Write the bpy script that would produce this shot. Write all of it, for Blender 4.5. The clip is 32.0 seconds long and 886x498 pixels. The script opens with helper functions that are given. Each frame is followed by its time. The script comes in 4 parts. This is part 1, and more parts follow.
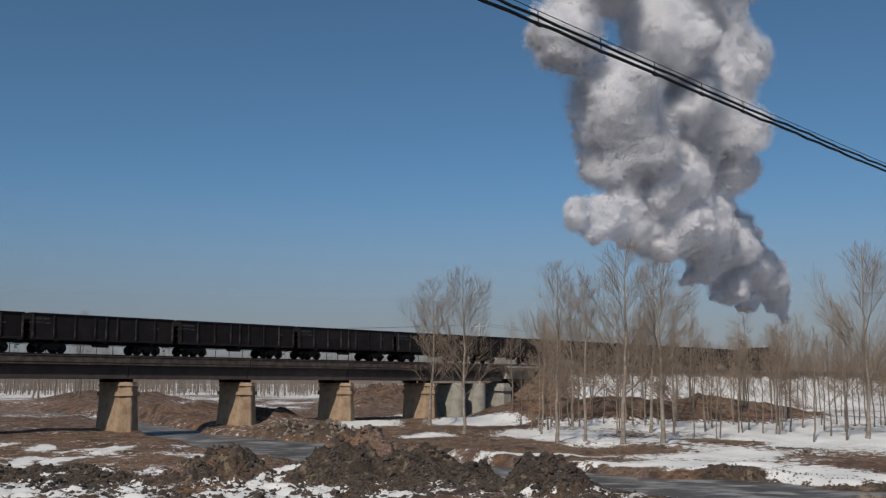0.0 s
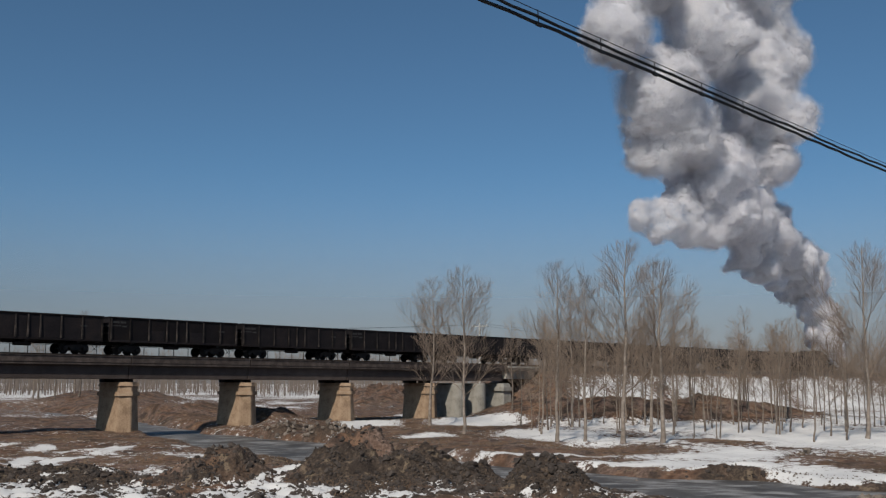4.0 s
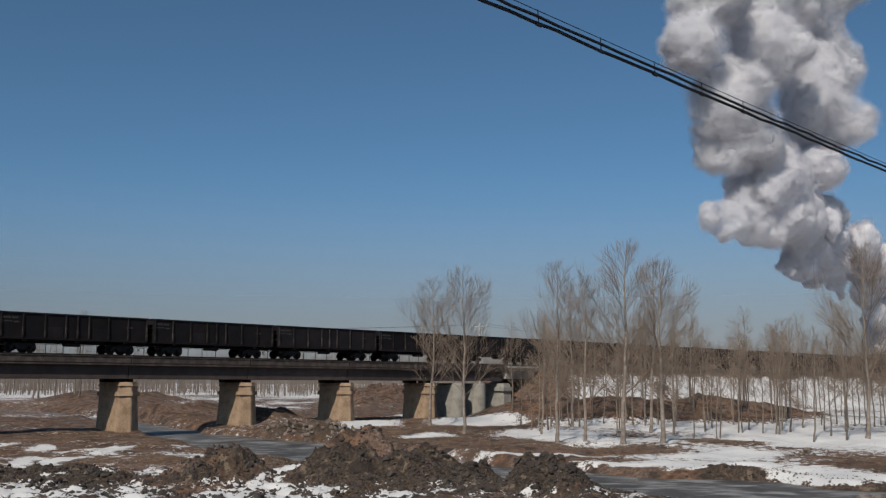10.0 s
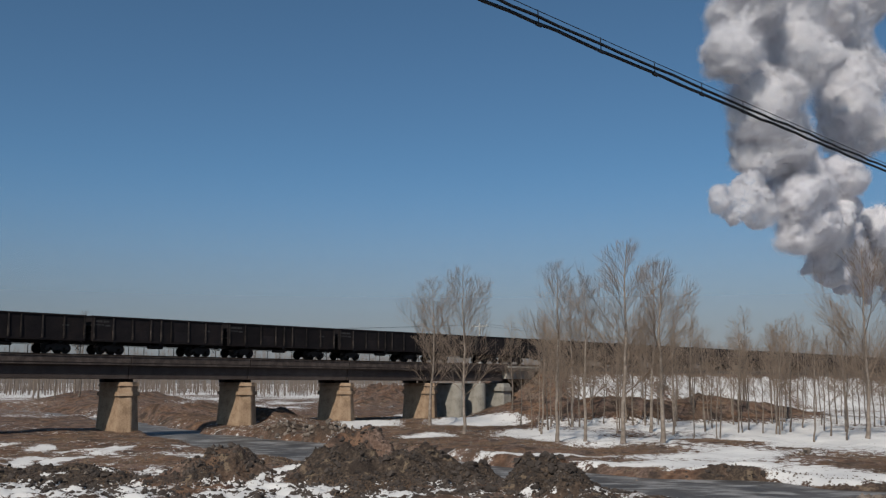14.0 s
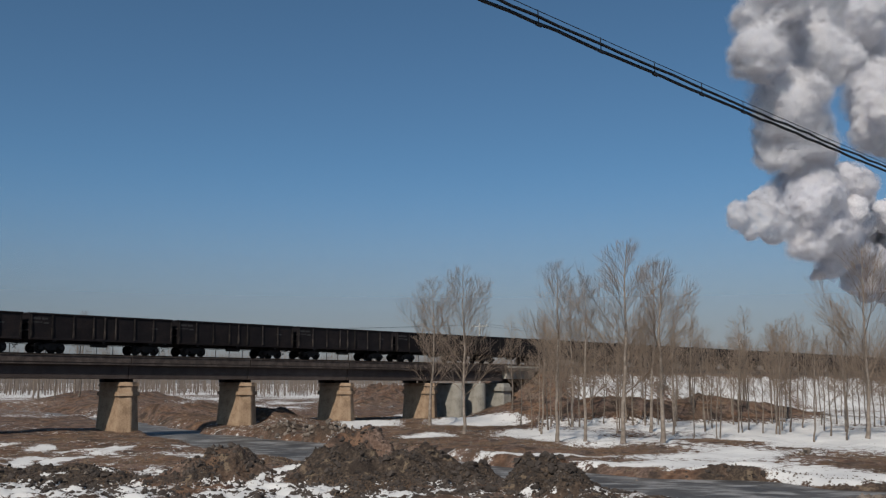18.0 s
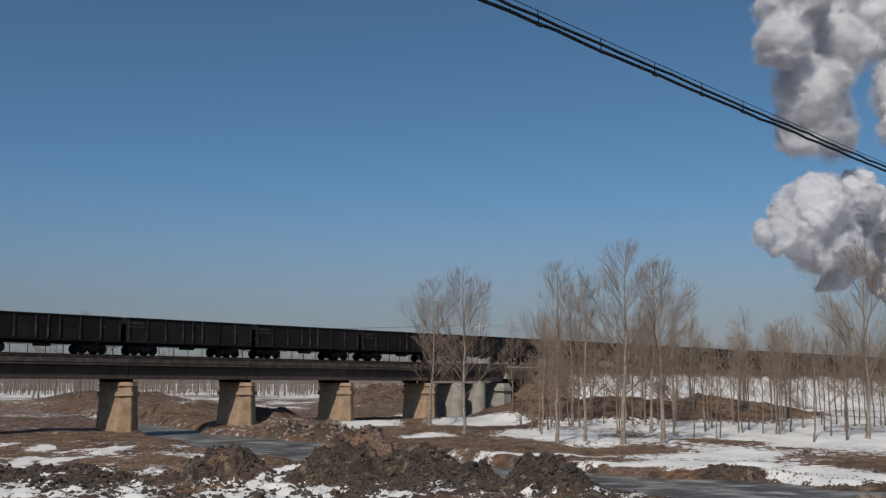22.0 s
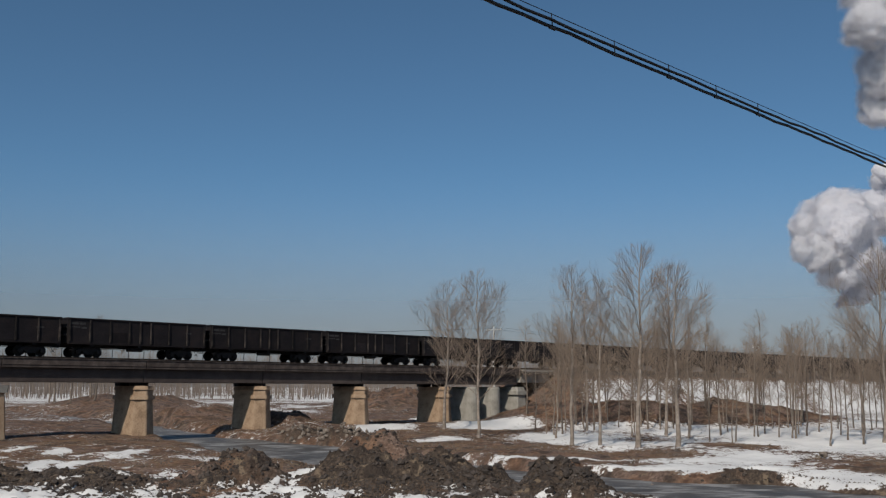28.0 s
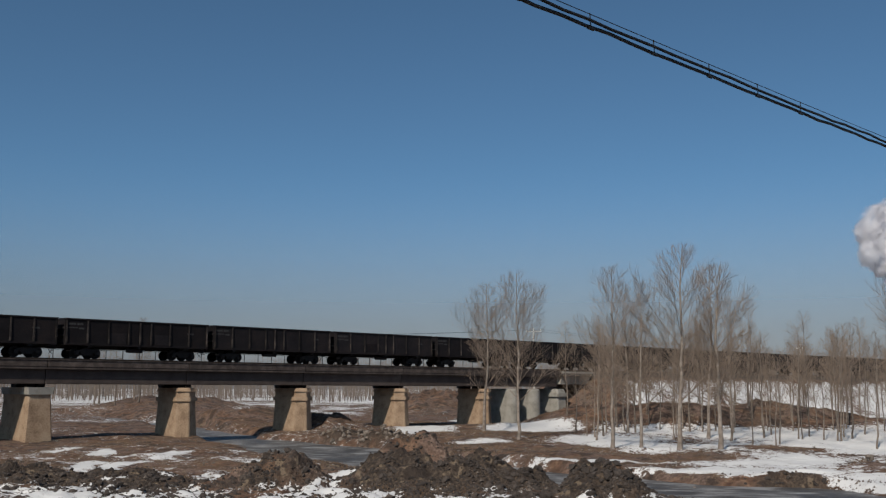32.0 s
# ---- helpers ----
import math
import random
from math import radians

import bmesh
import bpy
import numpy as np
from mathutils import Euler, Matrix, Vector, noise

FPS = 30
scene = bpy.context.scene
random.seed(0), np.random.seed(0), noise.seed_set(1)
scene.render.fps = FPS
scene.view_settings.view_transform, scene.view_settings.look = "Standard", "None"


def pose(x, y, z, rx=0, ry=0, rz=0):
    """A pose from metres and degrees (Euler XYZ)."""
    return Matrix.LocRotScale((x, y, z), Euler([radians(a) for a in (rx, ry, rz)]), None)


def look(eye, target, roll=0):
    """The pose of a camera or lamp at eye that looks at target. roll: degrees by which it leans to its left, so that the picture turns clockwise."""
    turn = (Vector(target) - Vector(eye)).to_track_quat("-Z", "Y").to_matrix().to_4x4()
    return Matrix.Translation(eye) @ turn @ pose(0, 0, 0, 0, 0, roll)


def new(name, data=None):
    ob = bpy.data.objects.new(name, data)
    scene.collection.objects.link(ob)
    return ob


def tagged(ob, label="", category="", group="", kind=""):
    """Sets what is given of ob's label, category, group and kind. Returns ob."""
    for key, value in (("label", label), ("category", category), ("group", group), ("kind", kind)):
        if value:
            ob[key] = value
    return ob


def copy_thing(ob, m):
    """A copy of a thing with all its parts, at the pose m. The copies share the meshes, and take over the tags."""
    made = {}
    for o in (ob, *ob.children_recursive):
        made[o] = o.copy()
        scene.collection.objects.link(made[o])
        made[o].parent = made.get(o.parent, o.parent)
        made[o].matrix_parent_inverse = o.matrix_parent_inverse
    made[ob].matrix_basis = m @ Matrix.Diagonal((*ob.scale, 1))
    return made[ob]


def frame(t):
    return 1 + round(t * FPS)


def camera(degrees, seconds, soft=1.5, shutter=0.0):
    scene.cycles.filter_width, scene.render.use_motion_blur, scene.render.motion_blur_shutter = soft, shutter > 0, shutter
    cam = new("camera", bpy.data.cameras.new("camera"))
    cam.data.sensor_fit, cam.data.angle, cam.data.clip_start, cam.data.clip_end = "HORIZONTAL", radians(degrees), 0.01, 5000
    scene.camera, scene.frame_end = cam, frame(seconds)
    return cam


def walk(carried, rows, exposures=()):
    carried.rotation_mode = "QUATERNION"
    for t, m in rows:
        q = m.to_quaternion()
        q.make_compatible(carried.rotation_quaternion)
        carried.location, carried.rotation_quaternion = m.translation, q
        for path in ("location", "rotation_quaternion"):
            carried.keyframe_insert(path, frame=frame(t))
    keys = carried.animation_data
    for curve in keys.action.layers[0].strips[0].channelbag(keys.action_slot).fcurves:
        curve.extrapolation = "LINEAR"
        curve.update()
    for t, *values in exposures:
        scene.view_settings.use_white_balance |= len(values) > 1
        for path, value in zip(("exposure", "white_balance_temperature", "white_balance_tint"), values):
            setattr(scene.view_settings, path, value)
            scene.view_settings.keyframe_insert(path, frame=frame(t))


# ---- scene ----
# The camera stands on a bank above a frozen river and turns a little to its left near the end.
cam = camera(46.42, 32.0, soft=1.25)
EYE = (0.0, 0.0, 4.6)


def aim(pitch, yaw):
    a, p = radians(yaw), radians(pitch)
    way = Vector((math.sin(a) * math.cos(p), math.cos(a) * math.cos(p), math.sin(p)))
    return look(EYE, Vector(EYE) + way * 10, 0.17)


walk(cam, [(0, aim(7.408, 0)), (23.5, aim(7.408, 0)), (24, aim(7.46, -0.006)), (24.5, aim(7.515, -0.05)), (25, aim(7.575, -0.235)),
           (25.5, aim(7.603, -0.357)), (27.5, aim(7.606, -0.66)), (28, aim(7.606, -0.785)), (28.5, aim(7.608, -1.105)), (29, aim(7.622, -1.335)),
           (29.5, aim(7.643, -1.577)), (30, aim(7.660, -1.823)), (30.5, aim(7.686, -2.085)), (31, aim(7.700, -2.375)),
           (31.5, aim(7.708, -2.712)), (32, aim(7.703, -2.973))])

# ---- light: a winter sun behind and to the left of the camera, clear blue sky ----
SUN_HEIGHT, SUN_TURN = 40.0, 201.0
world = bpy.data.worlds.new("sky")
scene.world = world
world.use_nodes = True
wn = world.node_tree
sky = wn.nodes.new("ShaderNodeTexSky")
sky.sky_type = "NISHITA"
sky.sun_disc = False
sky.sun_elevation, sky.sun_rotation = radians(SUN_HEIGHT), radians(SUN_TURN)
sky.altitude, sky.air_density, sky.dust_density, sky.ozone_density = 100, 0.6, 1.3, 6.0
tint = wn.nodes.new("ShaderNodeMix")
tint.data_type, tint.blend_type = "RGBA", "MULTIPLY"
tint.inputs["Factor"].default_value = 1.0
tint.inputs["B"].default_value = (0.81, 0.965, 0.85, 1)
wn.nodes["Background"].inputs["Strength"].default_value = 0.104
wn.links.new(sky.outputs["Color"], tint.inputs["A"])
wn.links.new(tint.outputs["Result"], wn.nodes["Background"].inputs["Color"])

sun = new("sun", bpy.data.lights.new("sun", "SUN"))
sun.data.energy, sun.data.angle, sun.data.color = 3.5, radians(0.53), (1.0, 0.89, 0.75)
a, e = radians(SUN_TURN), radians(SUN_HEIGHT)
sun.matrix_world = look((0, 0, 60), Vector((0, 0, 60)) - Vector((math.sin(a) * math.cos(e), math.cos(a) * math.cos(e), math.sin(e))))
scene.view_settings.exposure = 0.0

# ---- the railway line: s runs along it, l across it away from the camera ----
U = Vector((0.68498, 0.72856, 0.0))
N = Vector((-0.72856, 0.68498, 0.0))
FOOT = Vector((-57.912, 54.448, 0.0))
RAIL_Z, HEADING = 6.92, 46.766
SPAN, JOINT = 12.27, 45.86
ABUT = JOINT + 4 * SPAN
CAR = 13.44


def on_line(s, l, z):
    return FOOT + U * s + N * l + Vector((0, 0, z))


def line_pose(s, l, z):
    p = on_line(s, l, z)
    return pose(p.x, p.y, p.z, 0, 0, HEADING)


def train_way(t):
    return 36.9 + 5.0 * t + 0.0122 * t * t


# ---- noise for shapes ----
def lattice(ix, iy, seed):
    h = (ix * 374761393 + iy * 668265263 + seed * 974634777) & 0x7FFFFFFF
    h = ((h ^ (h >> 13)) * 1274126177) & 0x7FFFFFFF
    return ((h ^ (h >> 16)) & 0xFFFF) / 65535.0


def value_noise(x, y, scale, seed=0):
    x, y = np.asarray(x, float) / scale, np.asarray(y, float) / scale
    ix, iy = np.floor(x).astype(np.int64), np.floor(y).astype(np.int64)
    fx, fy = x - ix, y - iy
    fx, fy = fx * fx * (3 - 2 * fx), fy * fy * (3 - 2 * fy)
    a = lattice(ix, iy, seed) * (1 - fx) + lattice(ix + 1, iy, seed) * fx
    b = lattice(ix, iy + 1, seed) * (1 - fx) + lattice(ix + 1, iy + 1, seed) * fx
    return (a * (1 - fy) + b * fy) * 2 - 1


def fractal(x, y, scale, octaves, seed=0, fall=0.5):
    total, amp = 0, 1.0
    for k in range(octaves):
        total = total + amp * value_noise(x, y, scale / 2 ** k, seed + k * 17)
        amp *= fall
    return total


# ---- materials ----
def material(name, colours, scale=1.0, rough=0.8, metal=0.0, bump=0.3, fine=20.0, spec=0.3, detail=6.0, per_piece=0.0):
    """Two noises over a colour ramp, with relief; per_piece varies the value from object to object."""
    m = bpy.data.materials.new(name)
    m.use_nodes = True
    nt = m.node_tree
    b = nt.nodes["Principled BSDF"]
    tc = nt.nodes.new("ShaderNodeTexCoord")
    n1 = nt.nodes.new("ShaderNodeTexNoise")
    n1.inputs["Scale"].default_value, n1.inputs["Detail"].default_value = scale, detail
    n2 = nt.nodes.new("ShaderNodeTexNoise")
    n2.inputs["Scale"].default_value, n2.inputs["Detail"].default_value = fine, 4
    mix = nt.nodes.new("ShaderNodeMix")
    mix.inputs["Factor"].default_value = 0.35
    ramp = nt.nodes.new("ShaderNodeValToRGB")
    while len(ramp.color_ramp.elements) < len(colours):
        ramp.color_ramp.elements.new(0.5)
    for k, c in enumerate(colours):
        ramp.color_ramp.elements[k].position = 0.3 + 0.4 * k / max(1, len(colours) - 1)
        ramp.color_ramp.elements[k].color = (*c, 1)
    nt.links.new(tc.outputs["Object"], n1.inputs["Vector"])
    nt.links.new(tc.outputs["Object"], n2.inputs["Vector"])
    nt.links.new(n1.outputs["Fac"], mix.inputs["A"])
    nt.links.new(n2.outputs["Fac"], mix.inputs["B"])
    nt.links.new(mix.outputs["Result"], ramp.inputs["Fac"])
    out = ramp.outputs["Color"]
    if per_piece:
        info = nt.nodes.new("ShaderNodeObjectInfo")
        mr = nt.nodes.new("ShaderNodeMapRange")
        mr.inputs["To Min"].default_value, mr.inputs["To Max"].default_value = 1 - per_piece, 1 + per_piece
        nt.links.new(info.outputs["Random"], mr.inputs["Value"])
        hsv = nt.nodes.new("ShaderNodeHueSaturation")
        nt.links.new(mr.outputs["Result"], hsv.inputs["Value"])
        nt.links.new(out, hsv.inputs["Color"])
        out = hsv.outputs["Color"]
    nt.links.new(out, b.inputs["Base Color"])
    if bump:
        bp = nt.nodes.new("ShaderNodeBump")
        bp.inputs["Strength"].default_value, bp.inputs["Distance"].default_value = bump, 0.05
        nt.links.new(mix.outputs["Result"], bp.inputs["Height"])
        nt.links.new(bp.outputs["Normal"], b.inputs["Normal"])
    b.inputs["Roughness"].default_value, b.inputs["Metallic"].default_value = rough, metal
    b.inputs["Specular IOR Level"].default_value = spec
    return m


PIER = material("weathered_concrete", [(0.16, 0.105, 0.070), (0.31, 0.220, 0.150), (0.40, 0.305, 0.220)], 1.1, 0.9, bump=0.4, fine=9, detail=9)
PALE = material("pale_concrete", [(0.169, 0.158, 0.142), (0.277, 0.266, 0.243), (0.331, 0.32, 0.296)], 1.3, 0.9, bump=0.4, fine=18)
DARK_BEAM = material("sooty_concrete", [(0.0354, 0.0281, 0.0261), (0.0582, 0.0458, 0.0427), (0.0832, 0.0666, 0.0613)], 0.7, 0.9, bump=0.25, fine=10, per_piece=0.14)
KERB = material("kerb_concrete", [(0.0393, 0.0312, 0.029), (0.067, 0.0531, 0.0485), (0.139, 0.113, 0.102)], 1.6, 0.9, bump=0.3, fine=16, per_piece=0.1)
BALLAST = material("ballast", [(0.027, 0.0231, 0.0208), (0.0577, 0.0485, 0.0423), (0.0924, 0.077, 0.0678)], 9, 0.95, bump=0.8, fine=40)
STEEL = material("rail_steel", [(0.08, 0.05, 0.035), (0.13, 0.08, 0.055)], 4, 0.55, 0.6, bump=0.1)
SLEEPER = material("sleeper", [(0.045, 0.037, 0.03), (0.09, 0.075, 0.062)], 6, 0.9, bump=0.4)
CAR_PAINT = material("black_wagon_paint", [(0.0092, 0.0085, 0.0102), (0.0148, 0.0133, 0.0155), (0.027, 0.021, 0.0205)], 0.8, 0.75, bump=0.15, fine=9, spec=0.1, per_piece=0.25)
CAR_RIB = material("worn_rib_paint", [(0.009, 0.0084, 0.009), (0.026, 0.023, 0.023), (0.085, 0.070, 0.062)], 2.2, 0.65, bump=0.2, fine=12, spec=0.15, per_piece=0.5)
RUST = material("sooty_iron", [(0.016, 0.0148, 0.0155), (0.034, 0.029, 0.028)], 3, 0.75, 0.2, bump=0.3)
TREAD = material("sooty_wheel", [(0.009, 0.008, 0.0075), (0.022, 0.018, 0.016)], 3, 0.6, 0.3, bump=0.05)
MARK = material("faded_white_paint", [(0.010, 0.010, 0.011), (0.060, 0.060, 0.062)], 7, 0.8, bump=0.0)
BARK = material("poplar_bark", [(0.0963, 0.0789, 0.0664), (0.226, 0.19, 0.164), (0.366, 0.323, 0.284)], 3.0, 0.9, bump=0.5, fine=25)
BARK_DARK = material("grove_bark", [(0.0721, 0.0577, 0.0481), (0.159, 0.131, 0.11), (0.289, 0.245, 0.211)], 3.0, 0.9, bump=0.4, fine=25, per_piece=0.3)
TWIG = material("twigs", [(0.132, 0.1, 0.078), (0.239, 0.187, 0.151)], 1.0, 0.9, bump=0.0)
FAR_TREE = material("far_trunks", [(0.11, 0.089, 0.0762), (0.204, 0.169, 0.149)], 0.3, 0.9, bump=0.0)
GRASS = material("dead_grass", [(0.077, 0.0493, 0.0323), (0.139, 0.0924, 0.0616), (0.208, 0.146, 0.1)], 0.6, 0.9, bump=0.0)
STONE = material("broken_stone", [(0.077, 0.0616, 0.0501), (0.154, 0.127, 0.108), (0.246, 0.216, 0.193)], 2.5, 0.9, bump=0.4, per_piece=0.3)
CLOD = material("frozen_clods", [(0.024, 0.020, 0.0185), (0.052, 0.043, 0.039), (0.105, 0.085, 0.074)], 1.5, 0.95, bump=0.6, fine=14)
CABLE = material("black_cable", [(0.012, 0.012, 0.013), (0.02, 0.02, 0.022)], 5, 0.5, bump=0.0)
POLE_WHITE = material("pale_pole", [(0.347, 0.339, 0.323), (0.477, 0.47, 0.462)], 4, 0.8, bump=0.1)
WOOD = material("pole_wood", [(0.10, 0.075, 0.055), (0.2, 0.16, 0.12)], 3, 0.9, bump=0.3)
GLASS_WHITE = material("lamp_glass", [(0.578, 0.578, 0.578), (0.654, 0.654, 0.654)], 3, 0.3, bump=0.0)


def steam_material(name, colour):
    """Dense vapour: light wanders metres deep into it and comes out softly."""
    m = bpy.data.materials.new(name)
    m.use_nodes = True
    b = m.node_tree.nodes["Principled BSDF"]
    b.inputs["Base Color"].default_value = (*colour, 1)
    b.inputs["Roughness"].default_value = 1.0
    b.inputs["Specular IOR Level"].default_value = 0.0
    b.inputs["Subsurface Weight"].default_value = 1.0
    b.inputs["Subsurface Radius"].default_value = (1.0, 1.0, 1.0)
    b.inputs["Subsurface Scale"].default_value = 6.0
    return m


def vapour_material(name, colour):
    """Flecks of vapour: they throw light back and let it through."""
    m = bpy.data.materials.new(name)
    m.use_nodes = True
    nt = m.node_tree
    nt.nodes.remove(nt.nodes["Principled BSDF"])
    df, tl, mix = nt.nodes.new("ShaderNodeBsdfDiffuse"), nt.nodes.new("ShaderNodeBsdfTranslucent"), nt.nodes.new("ShaderNodeMixShader")
    for n in (df, tl):
        n.inputs["Color"].default_value = (*colour, 1)
    mix.inputs["Fac"].default_value = 0.4
    nt.links.new(df.outputs["BSDF"], mix.inputs[1])
    nt.links.new(tl.outputs["BSDF"], mix.inputs[2])
    nt.links.new(mix.outputs["Shader"], nt.nodes["Material Output"].inputs["Surface"])
    return m


STEAM, VAPOUR = steam_material("dense_steam", (0.62, 0.626, 0.67)), vapour_material("vapour", (0.775, 0.778, 0.82))
SMOKE, SOOTY_VAPOUR = steam_material("sooty_steam", (0.62, 0.623, 0.675)), vapour_material("sooty_vapour", (0.79, 0.793, 0.84))


def ground_material():
    """Brown earth, dry grass and snow, mixed by the sheet's own cover layer with broken edges."""
    m = bpy.data.materials.new("winter_ground")
    m.use_nodes = True
    nt = m.node_tree
    b = nt.nodes["Principled BSDF"]
    geo = nt.nodes.new("ShaderNodeNewGeometry")
    att = nt.nodes.new("ShaderNodeVertexColor")
    att.layer_name = "cover"
    sep = nt.nodes.new("ShaderNodeSeparateColor")
    nt.links.new(att.outputs["Color"], sep.inputs["Color"])

    def noise_node(scale, detail=6):
        n = nt.nodes.new("ShaderNodeTexNoise")
        n.inputs["Scale"].default_value, n.inputs["Detail"].default_value = scale, detail
        nt.links.new(geo.outputs["Position"], n.inputs["Vector"])
        return n.outputs["Fac"]

    def ramp(fac, cols):
        r = nt.nodes.new("ShaderNodeValToRGB")
        while len(r.color_ramp.elements) < len(cols):
            r.color_ramp.elements.new(0.5)
        for k, (p, c) in enumerate(cols):
            r.color_ramp.elements[k].position = p
            r.color_ramp.elements[k].color = (*c, 1)
        nt.links.new(fac, r.inputs["Fac"])
        return r.outputs["Color"]

    def mixed(fac, x, y):
        k = nt.nodes.new("ShaderNodeMix")
        k.data_type = "RGBA"
        nt.links.new(fac, k.inputs["Factor"])
        nt.links.new(x, k.inputs["A"])
        nt.links.new(y, k.inputs["B"])
        return k.outputs["Result"]

    def maths(op, x, y):
        k = nt.nodes.new("ShaderNodeMath")
        k.operation = op
        for i, v in enumerate((x, y)):
            if isinstance(v, (int, float)):
                k.inputs[i].default_value = v
            else:
                nt.links.new(v, k.inputs[i])
        return k.outputs[0]

    coarse, mid, fine = noise_node(0.35), noise_node(2.2, 10), noise_node(7.0, 8)
    grass = ramp(mid, [(0.32, (0.0794, 0.0466, 0.0338)), (0.5, (0.158, 0.0943, 0.064)), (0.68, (0.282, 0.175, 0.114))])
    clay = ramp(fine, [(0.3, (0.0308, 0.0239, 0.02)), (0.52, (0.0732, 0.0562, 0.0454)), (0.72, (0.135, 0.1, 0.077))])
    soil = ramp(fine, [(0.3, (0.0924, 0.0629, 0.0502)), (0.5, (0.175, 0.121, 0.0988)), (0.7, (0.272, 0.197, 0.165))])
    patch = nt.nodes.new("ShaderNodeMapRange")
    patch.inputs["From Min"].default_value, patch.inputs["From Max"].default_value = 0.42, 0.58
    nt.links.new(noise_node(0.55, 7), patch.inputs["Value"])
    earth = mixed(sep.outputs["Green"], mixed(patch.outputs["Result"], grass, soil), clay)
    # damp dark hollows and bleached tufts, each with a broken outline
    for size, low, high, tone in ((1.1, 0.52, 0.60, (0.040, 0.031, 0.027, 1)), (1.7, 0.60, 0.66, (0.215, 0.165, 0.118, 1))):
        spot = nt.nodes.new("ShaderNodeMapRange")
        spot.inputs["From Min"].default_value, spot.inputs["From Max"].default_value, spot.inputs["To Max"].default_value = low, high, 0.75
        nt.links.new(noise_node(size, 11), spot.inputs["Value"])
        tint_in = nt.nodes.new("ShaderNodeRGB")
        tint_in.outputs[0].default_value = tone
        earth = mixed(spot.outputs["Result"], earth, tint_in.outputs[0])
    snow = ramp(coarse, [(0.3, (0.541, 0.545, 0.562)), (0.7, (0.705, 0.705, 0.709))])
    edge = maths("ADD", sep.outputs["Red"], maths("MULTIPLY", maths("SUBTRACT", fine, 0.5), 1.0))
    edge = maths("ADD", edge, maths("MULTIPLY", maths("SUBTRACT", noise_node(19.0, 6), 0.5), 0.55))
    edge = maths("ADD", edge, maths("MULTIPLY", maths("SUBTRACT", mid, 0.5), 1.2))
    step = nt.nodes.new("ShaderNodeMapRange")
    step.inputs["From Min"].default_value, step.inputs["From Max"].default_value = 0.46, 0.55
    nt.links.new(edge, step.inputs["Value"])
    nt.links.new(mixed(step.outputs["Result"], earth, snow), b.inputs["Base Color"])
    bp = nt.nodes.new("ShaderNodeBump")
    bp.inputs["Distance"].default_value = 0.16
    nt.links.new(maths("SUBTRACT", 0.85, maths("MULTIPLY", step.outputs["Result"], 0.65)), bp.inputs["Strength"])
    nt.links.new(maths("ADD", maths("ADD", fine, mid), maths("MULTIPLY", noise_node(24.0, 4), 0.6)), bp.inputs["Height"])
    nt.links.new(bp.outputs["Normal"], b.inputs["Normal"])
    b.inputs["Roughness"].default_value, b.inputs["Specular IOR Level"].default_value = 0.9, 0.2
    return m


def ice_material():
    """Dark ice with pale scratches drawn out along the stream."""
    m = bpy.data.materials.new("river_ice")
    m.use_nodes = True
    nt = m.node_tree
    b = nt.nodes["Principled BSDF"]
    geo = nt.nodes.new("ShaderNodeNewGeometry")
    turn = nt.nodes.new("ShaderNodeMapping")
    turn.inputs["Rotation"].default_value = (0, 0, radians(52))
    turn.inputs["Scale"].default_value = (0.55, 1.5, 1.0)
    nt.links.new(geo.outputs["Position"], turn.inputs["Vector"])
    streak, patch = nt.nodes.new("ShaderNodeTexNoise"), nt.nodes.new("ShaderNodeTexNoise")
    streak.inputs["Scale"].default_value, streak.inputs["Detail"].default_value = 1.1, 12
    streak.inputs["Roughness"].default_value = 0.66
    patch.inputs["Scale"].default_value, patch.inputs["Detail"].default_value = 0.35, 10
    nt.links.new(turn.outputs["Vector"], streak.inputs["Vector"])
    nt.links.new(geo.outputs["Position"], patch.inputs["Vector"])
    both = nt.nodes.new("ShaderNodeMix")
    both.inputs["Factor"].default_value = 0.4
    nt.links.new(streak.outputs["Fac"], both.inputs["A"])
    nt.links.new(patch.outputs["Fac"], both.inputs["B"])
    r = nt.nodes.new("ShaderNodeValToRGB")
    r.color_ramp.elements[0].position, r.color_ramp.elements[0].color = 0.36, (0.035, 0.034, 0.034, 1)
    r.color_ramp.elements[1].position, r.color_ramp.elements[1].color = 0.49, (0.085, 0.082, 0.081, 1)
    pale = r.color_ramp.elements.new(0.57)
    pale.color = (0.27, 0.27, 0.275, 1)
    nt.links.new(both.outputs["Result"], r.inputs["Fac"])
    nt.links.new(r.outputs["Color"], b.inputs["Base Color"])
    rr = nt.nodes.new("ShaderNodeMapRange")
    rr.inputs["From Min"].default_value, rr.inputs["From Max"].default_value = 0.35, 0.65
    rr.inputs["To Min"].default_value, rr.inputs["To Max"].default_value = 0.4, 0.8
    nt.links.new(both.outputs["Result"], rr.inputs["Value"])
    nt.links.new(rr.outputs["Result"], b.inputs["Roughness"])
    bp = nt.nodes.new("ShaderNodeBump")
    bp.inputs["Strength"].default_value, bp.inputs["Distance"].default_value = 0.35, 0.05
    nt.links.new(both.outputs["Result"], bp.inputs["Height"])
    nt.links.new(bp.outputs["Normal"], b.inputs["Normal"])
    b.inputs["Specular IOR Level"].default_value = 0.16
    return m


GROUND, ICE = ground_material(), ice_material()


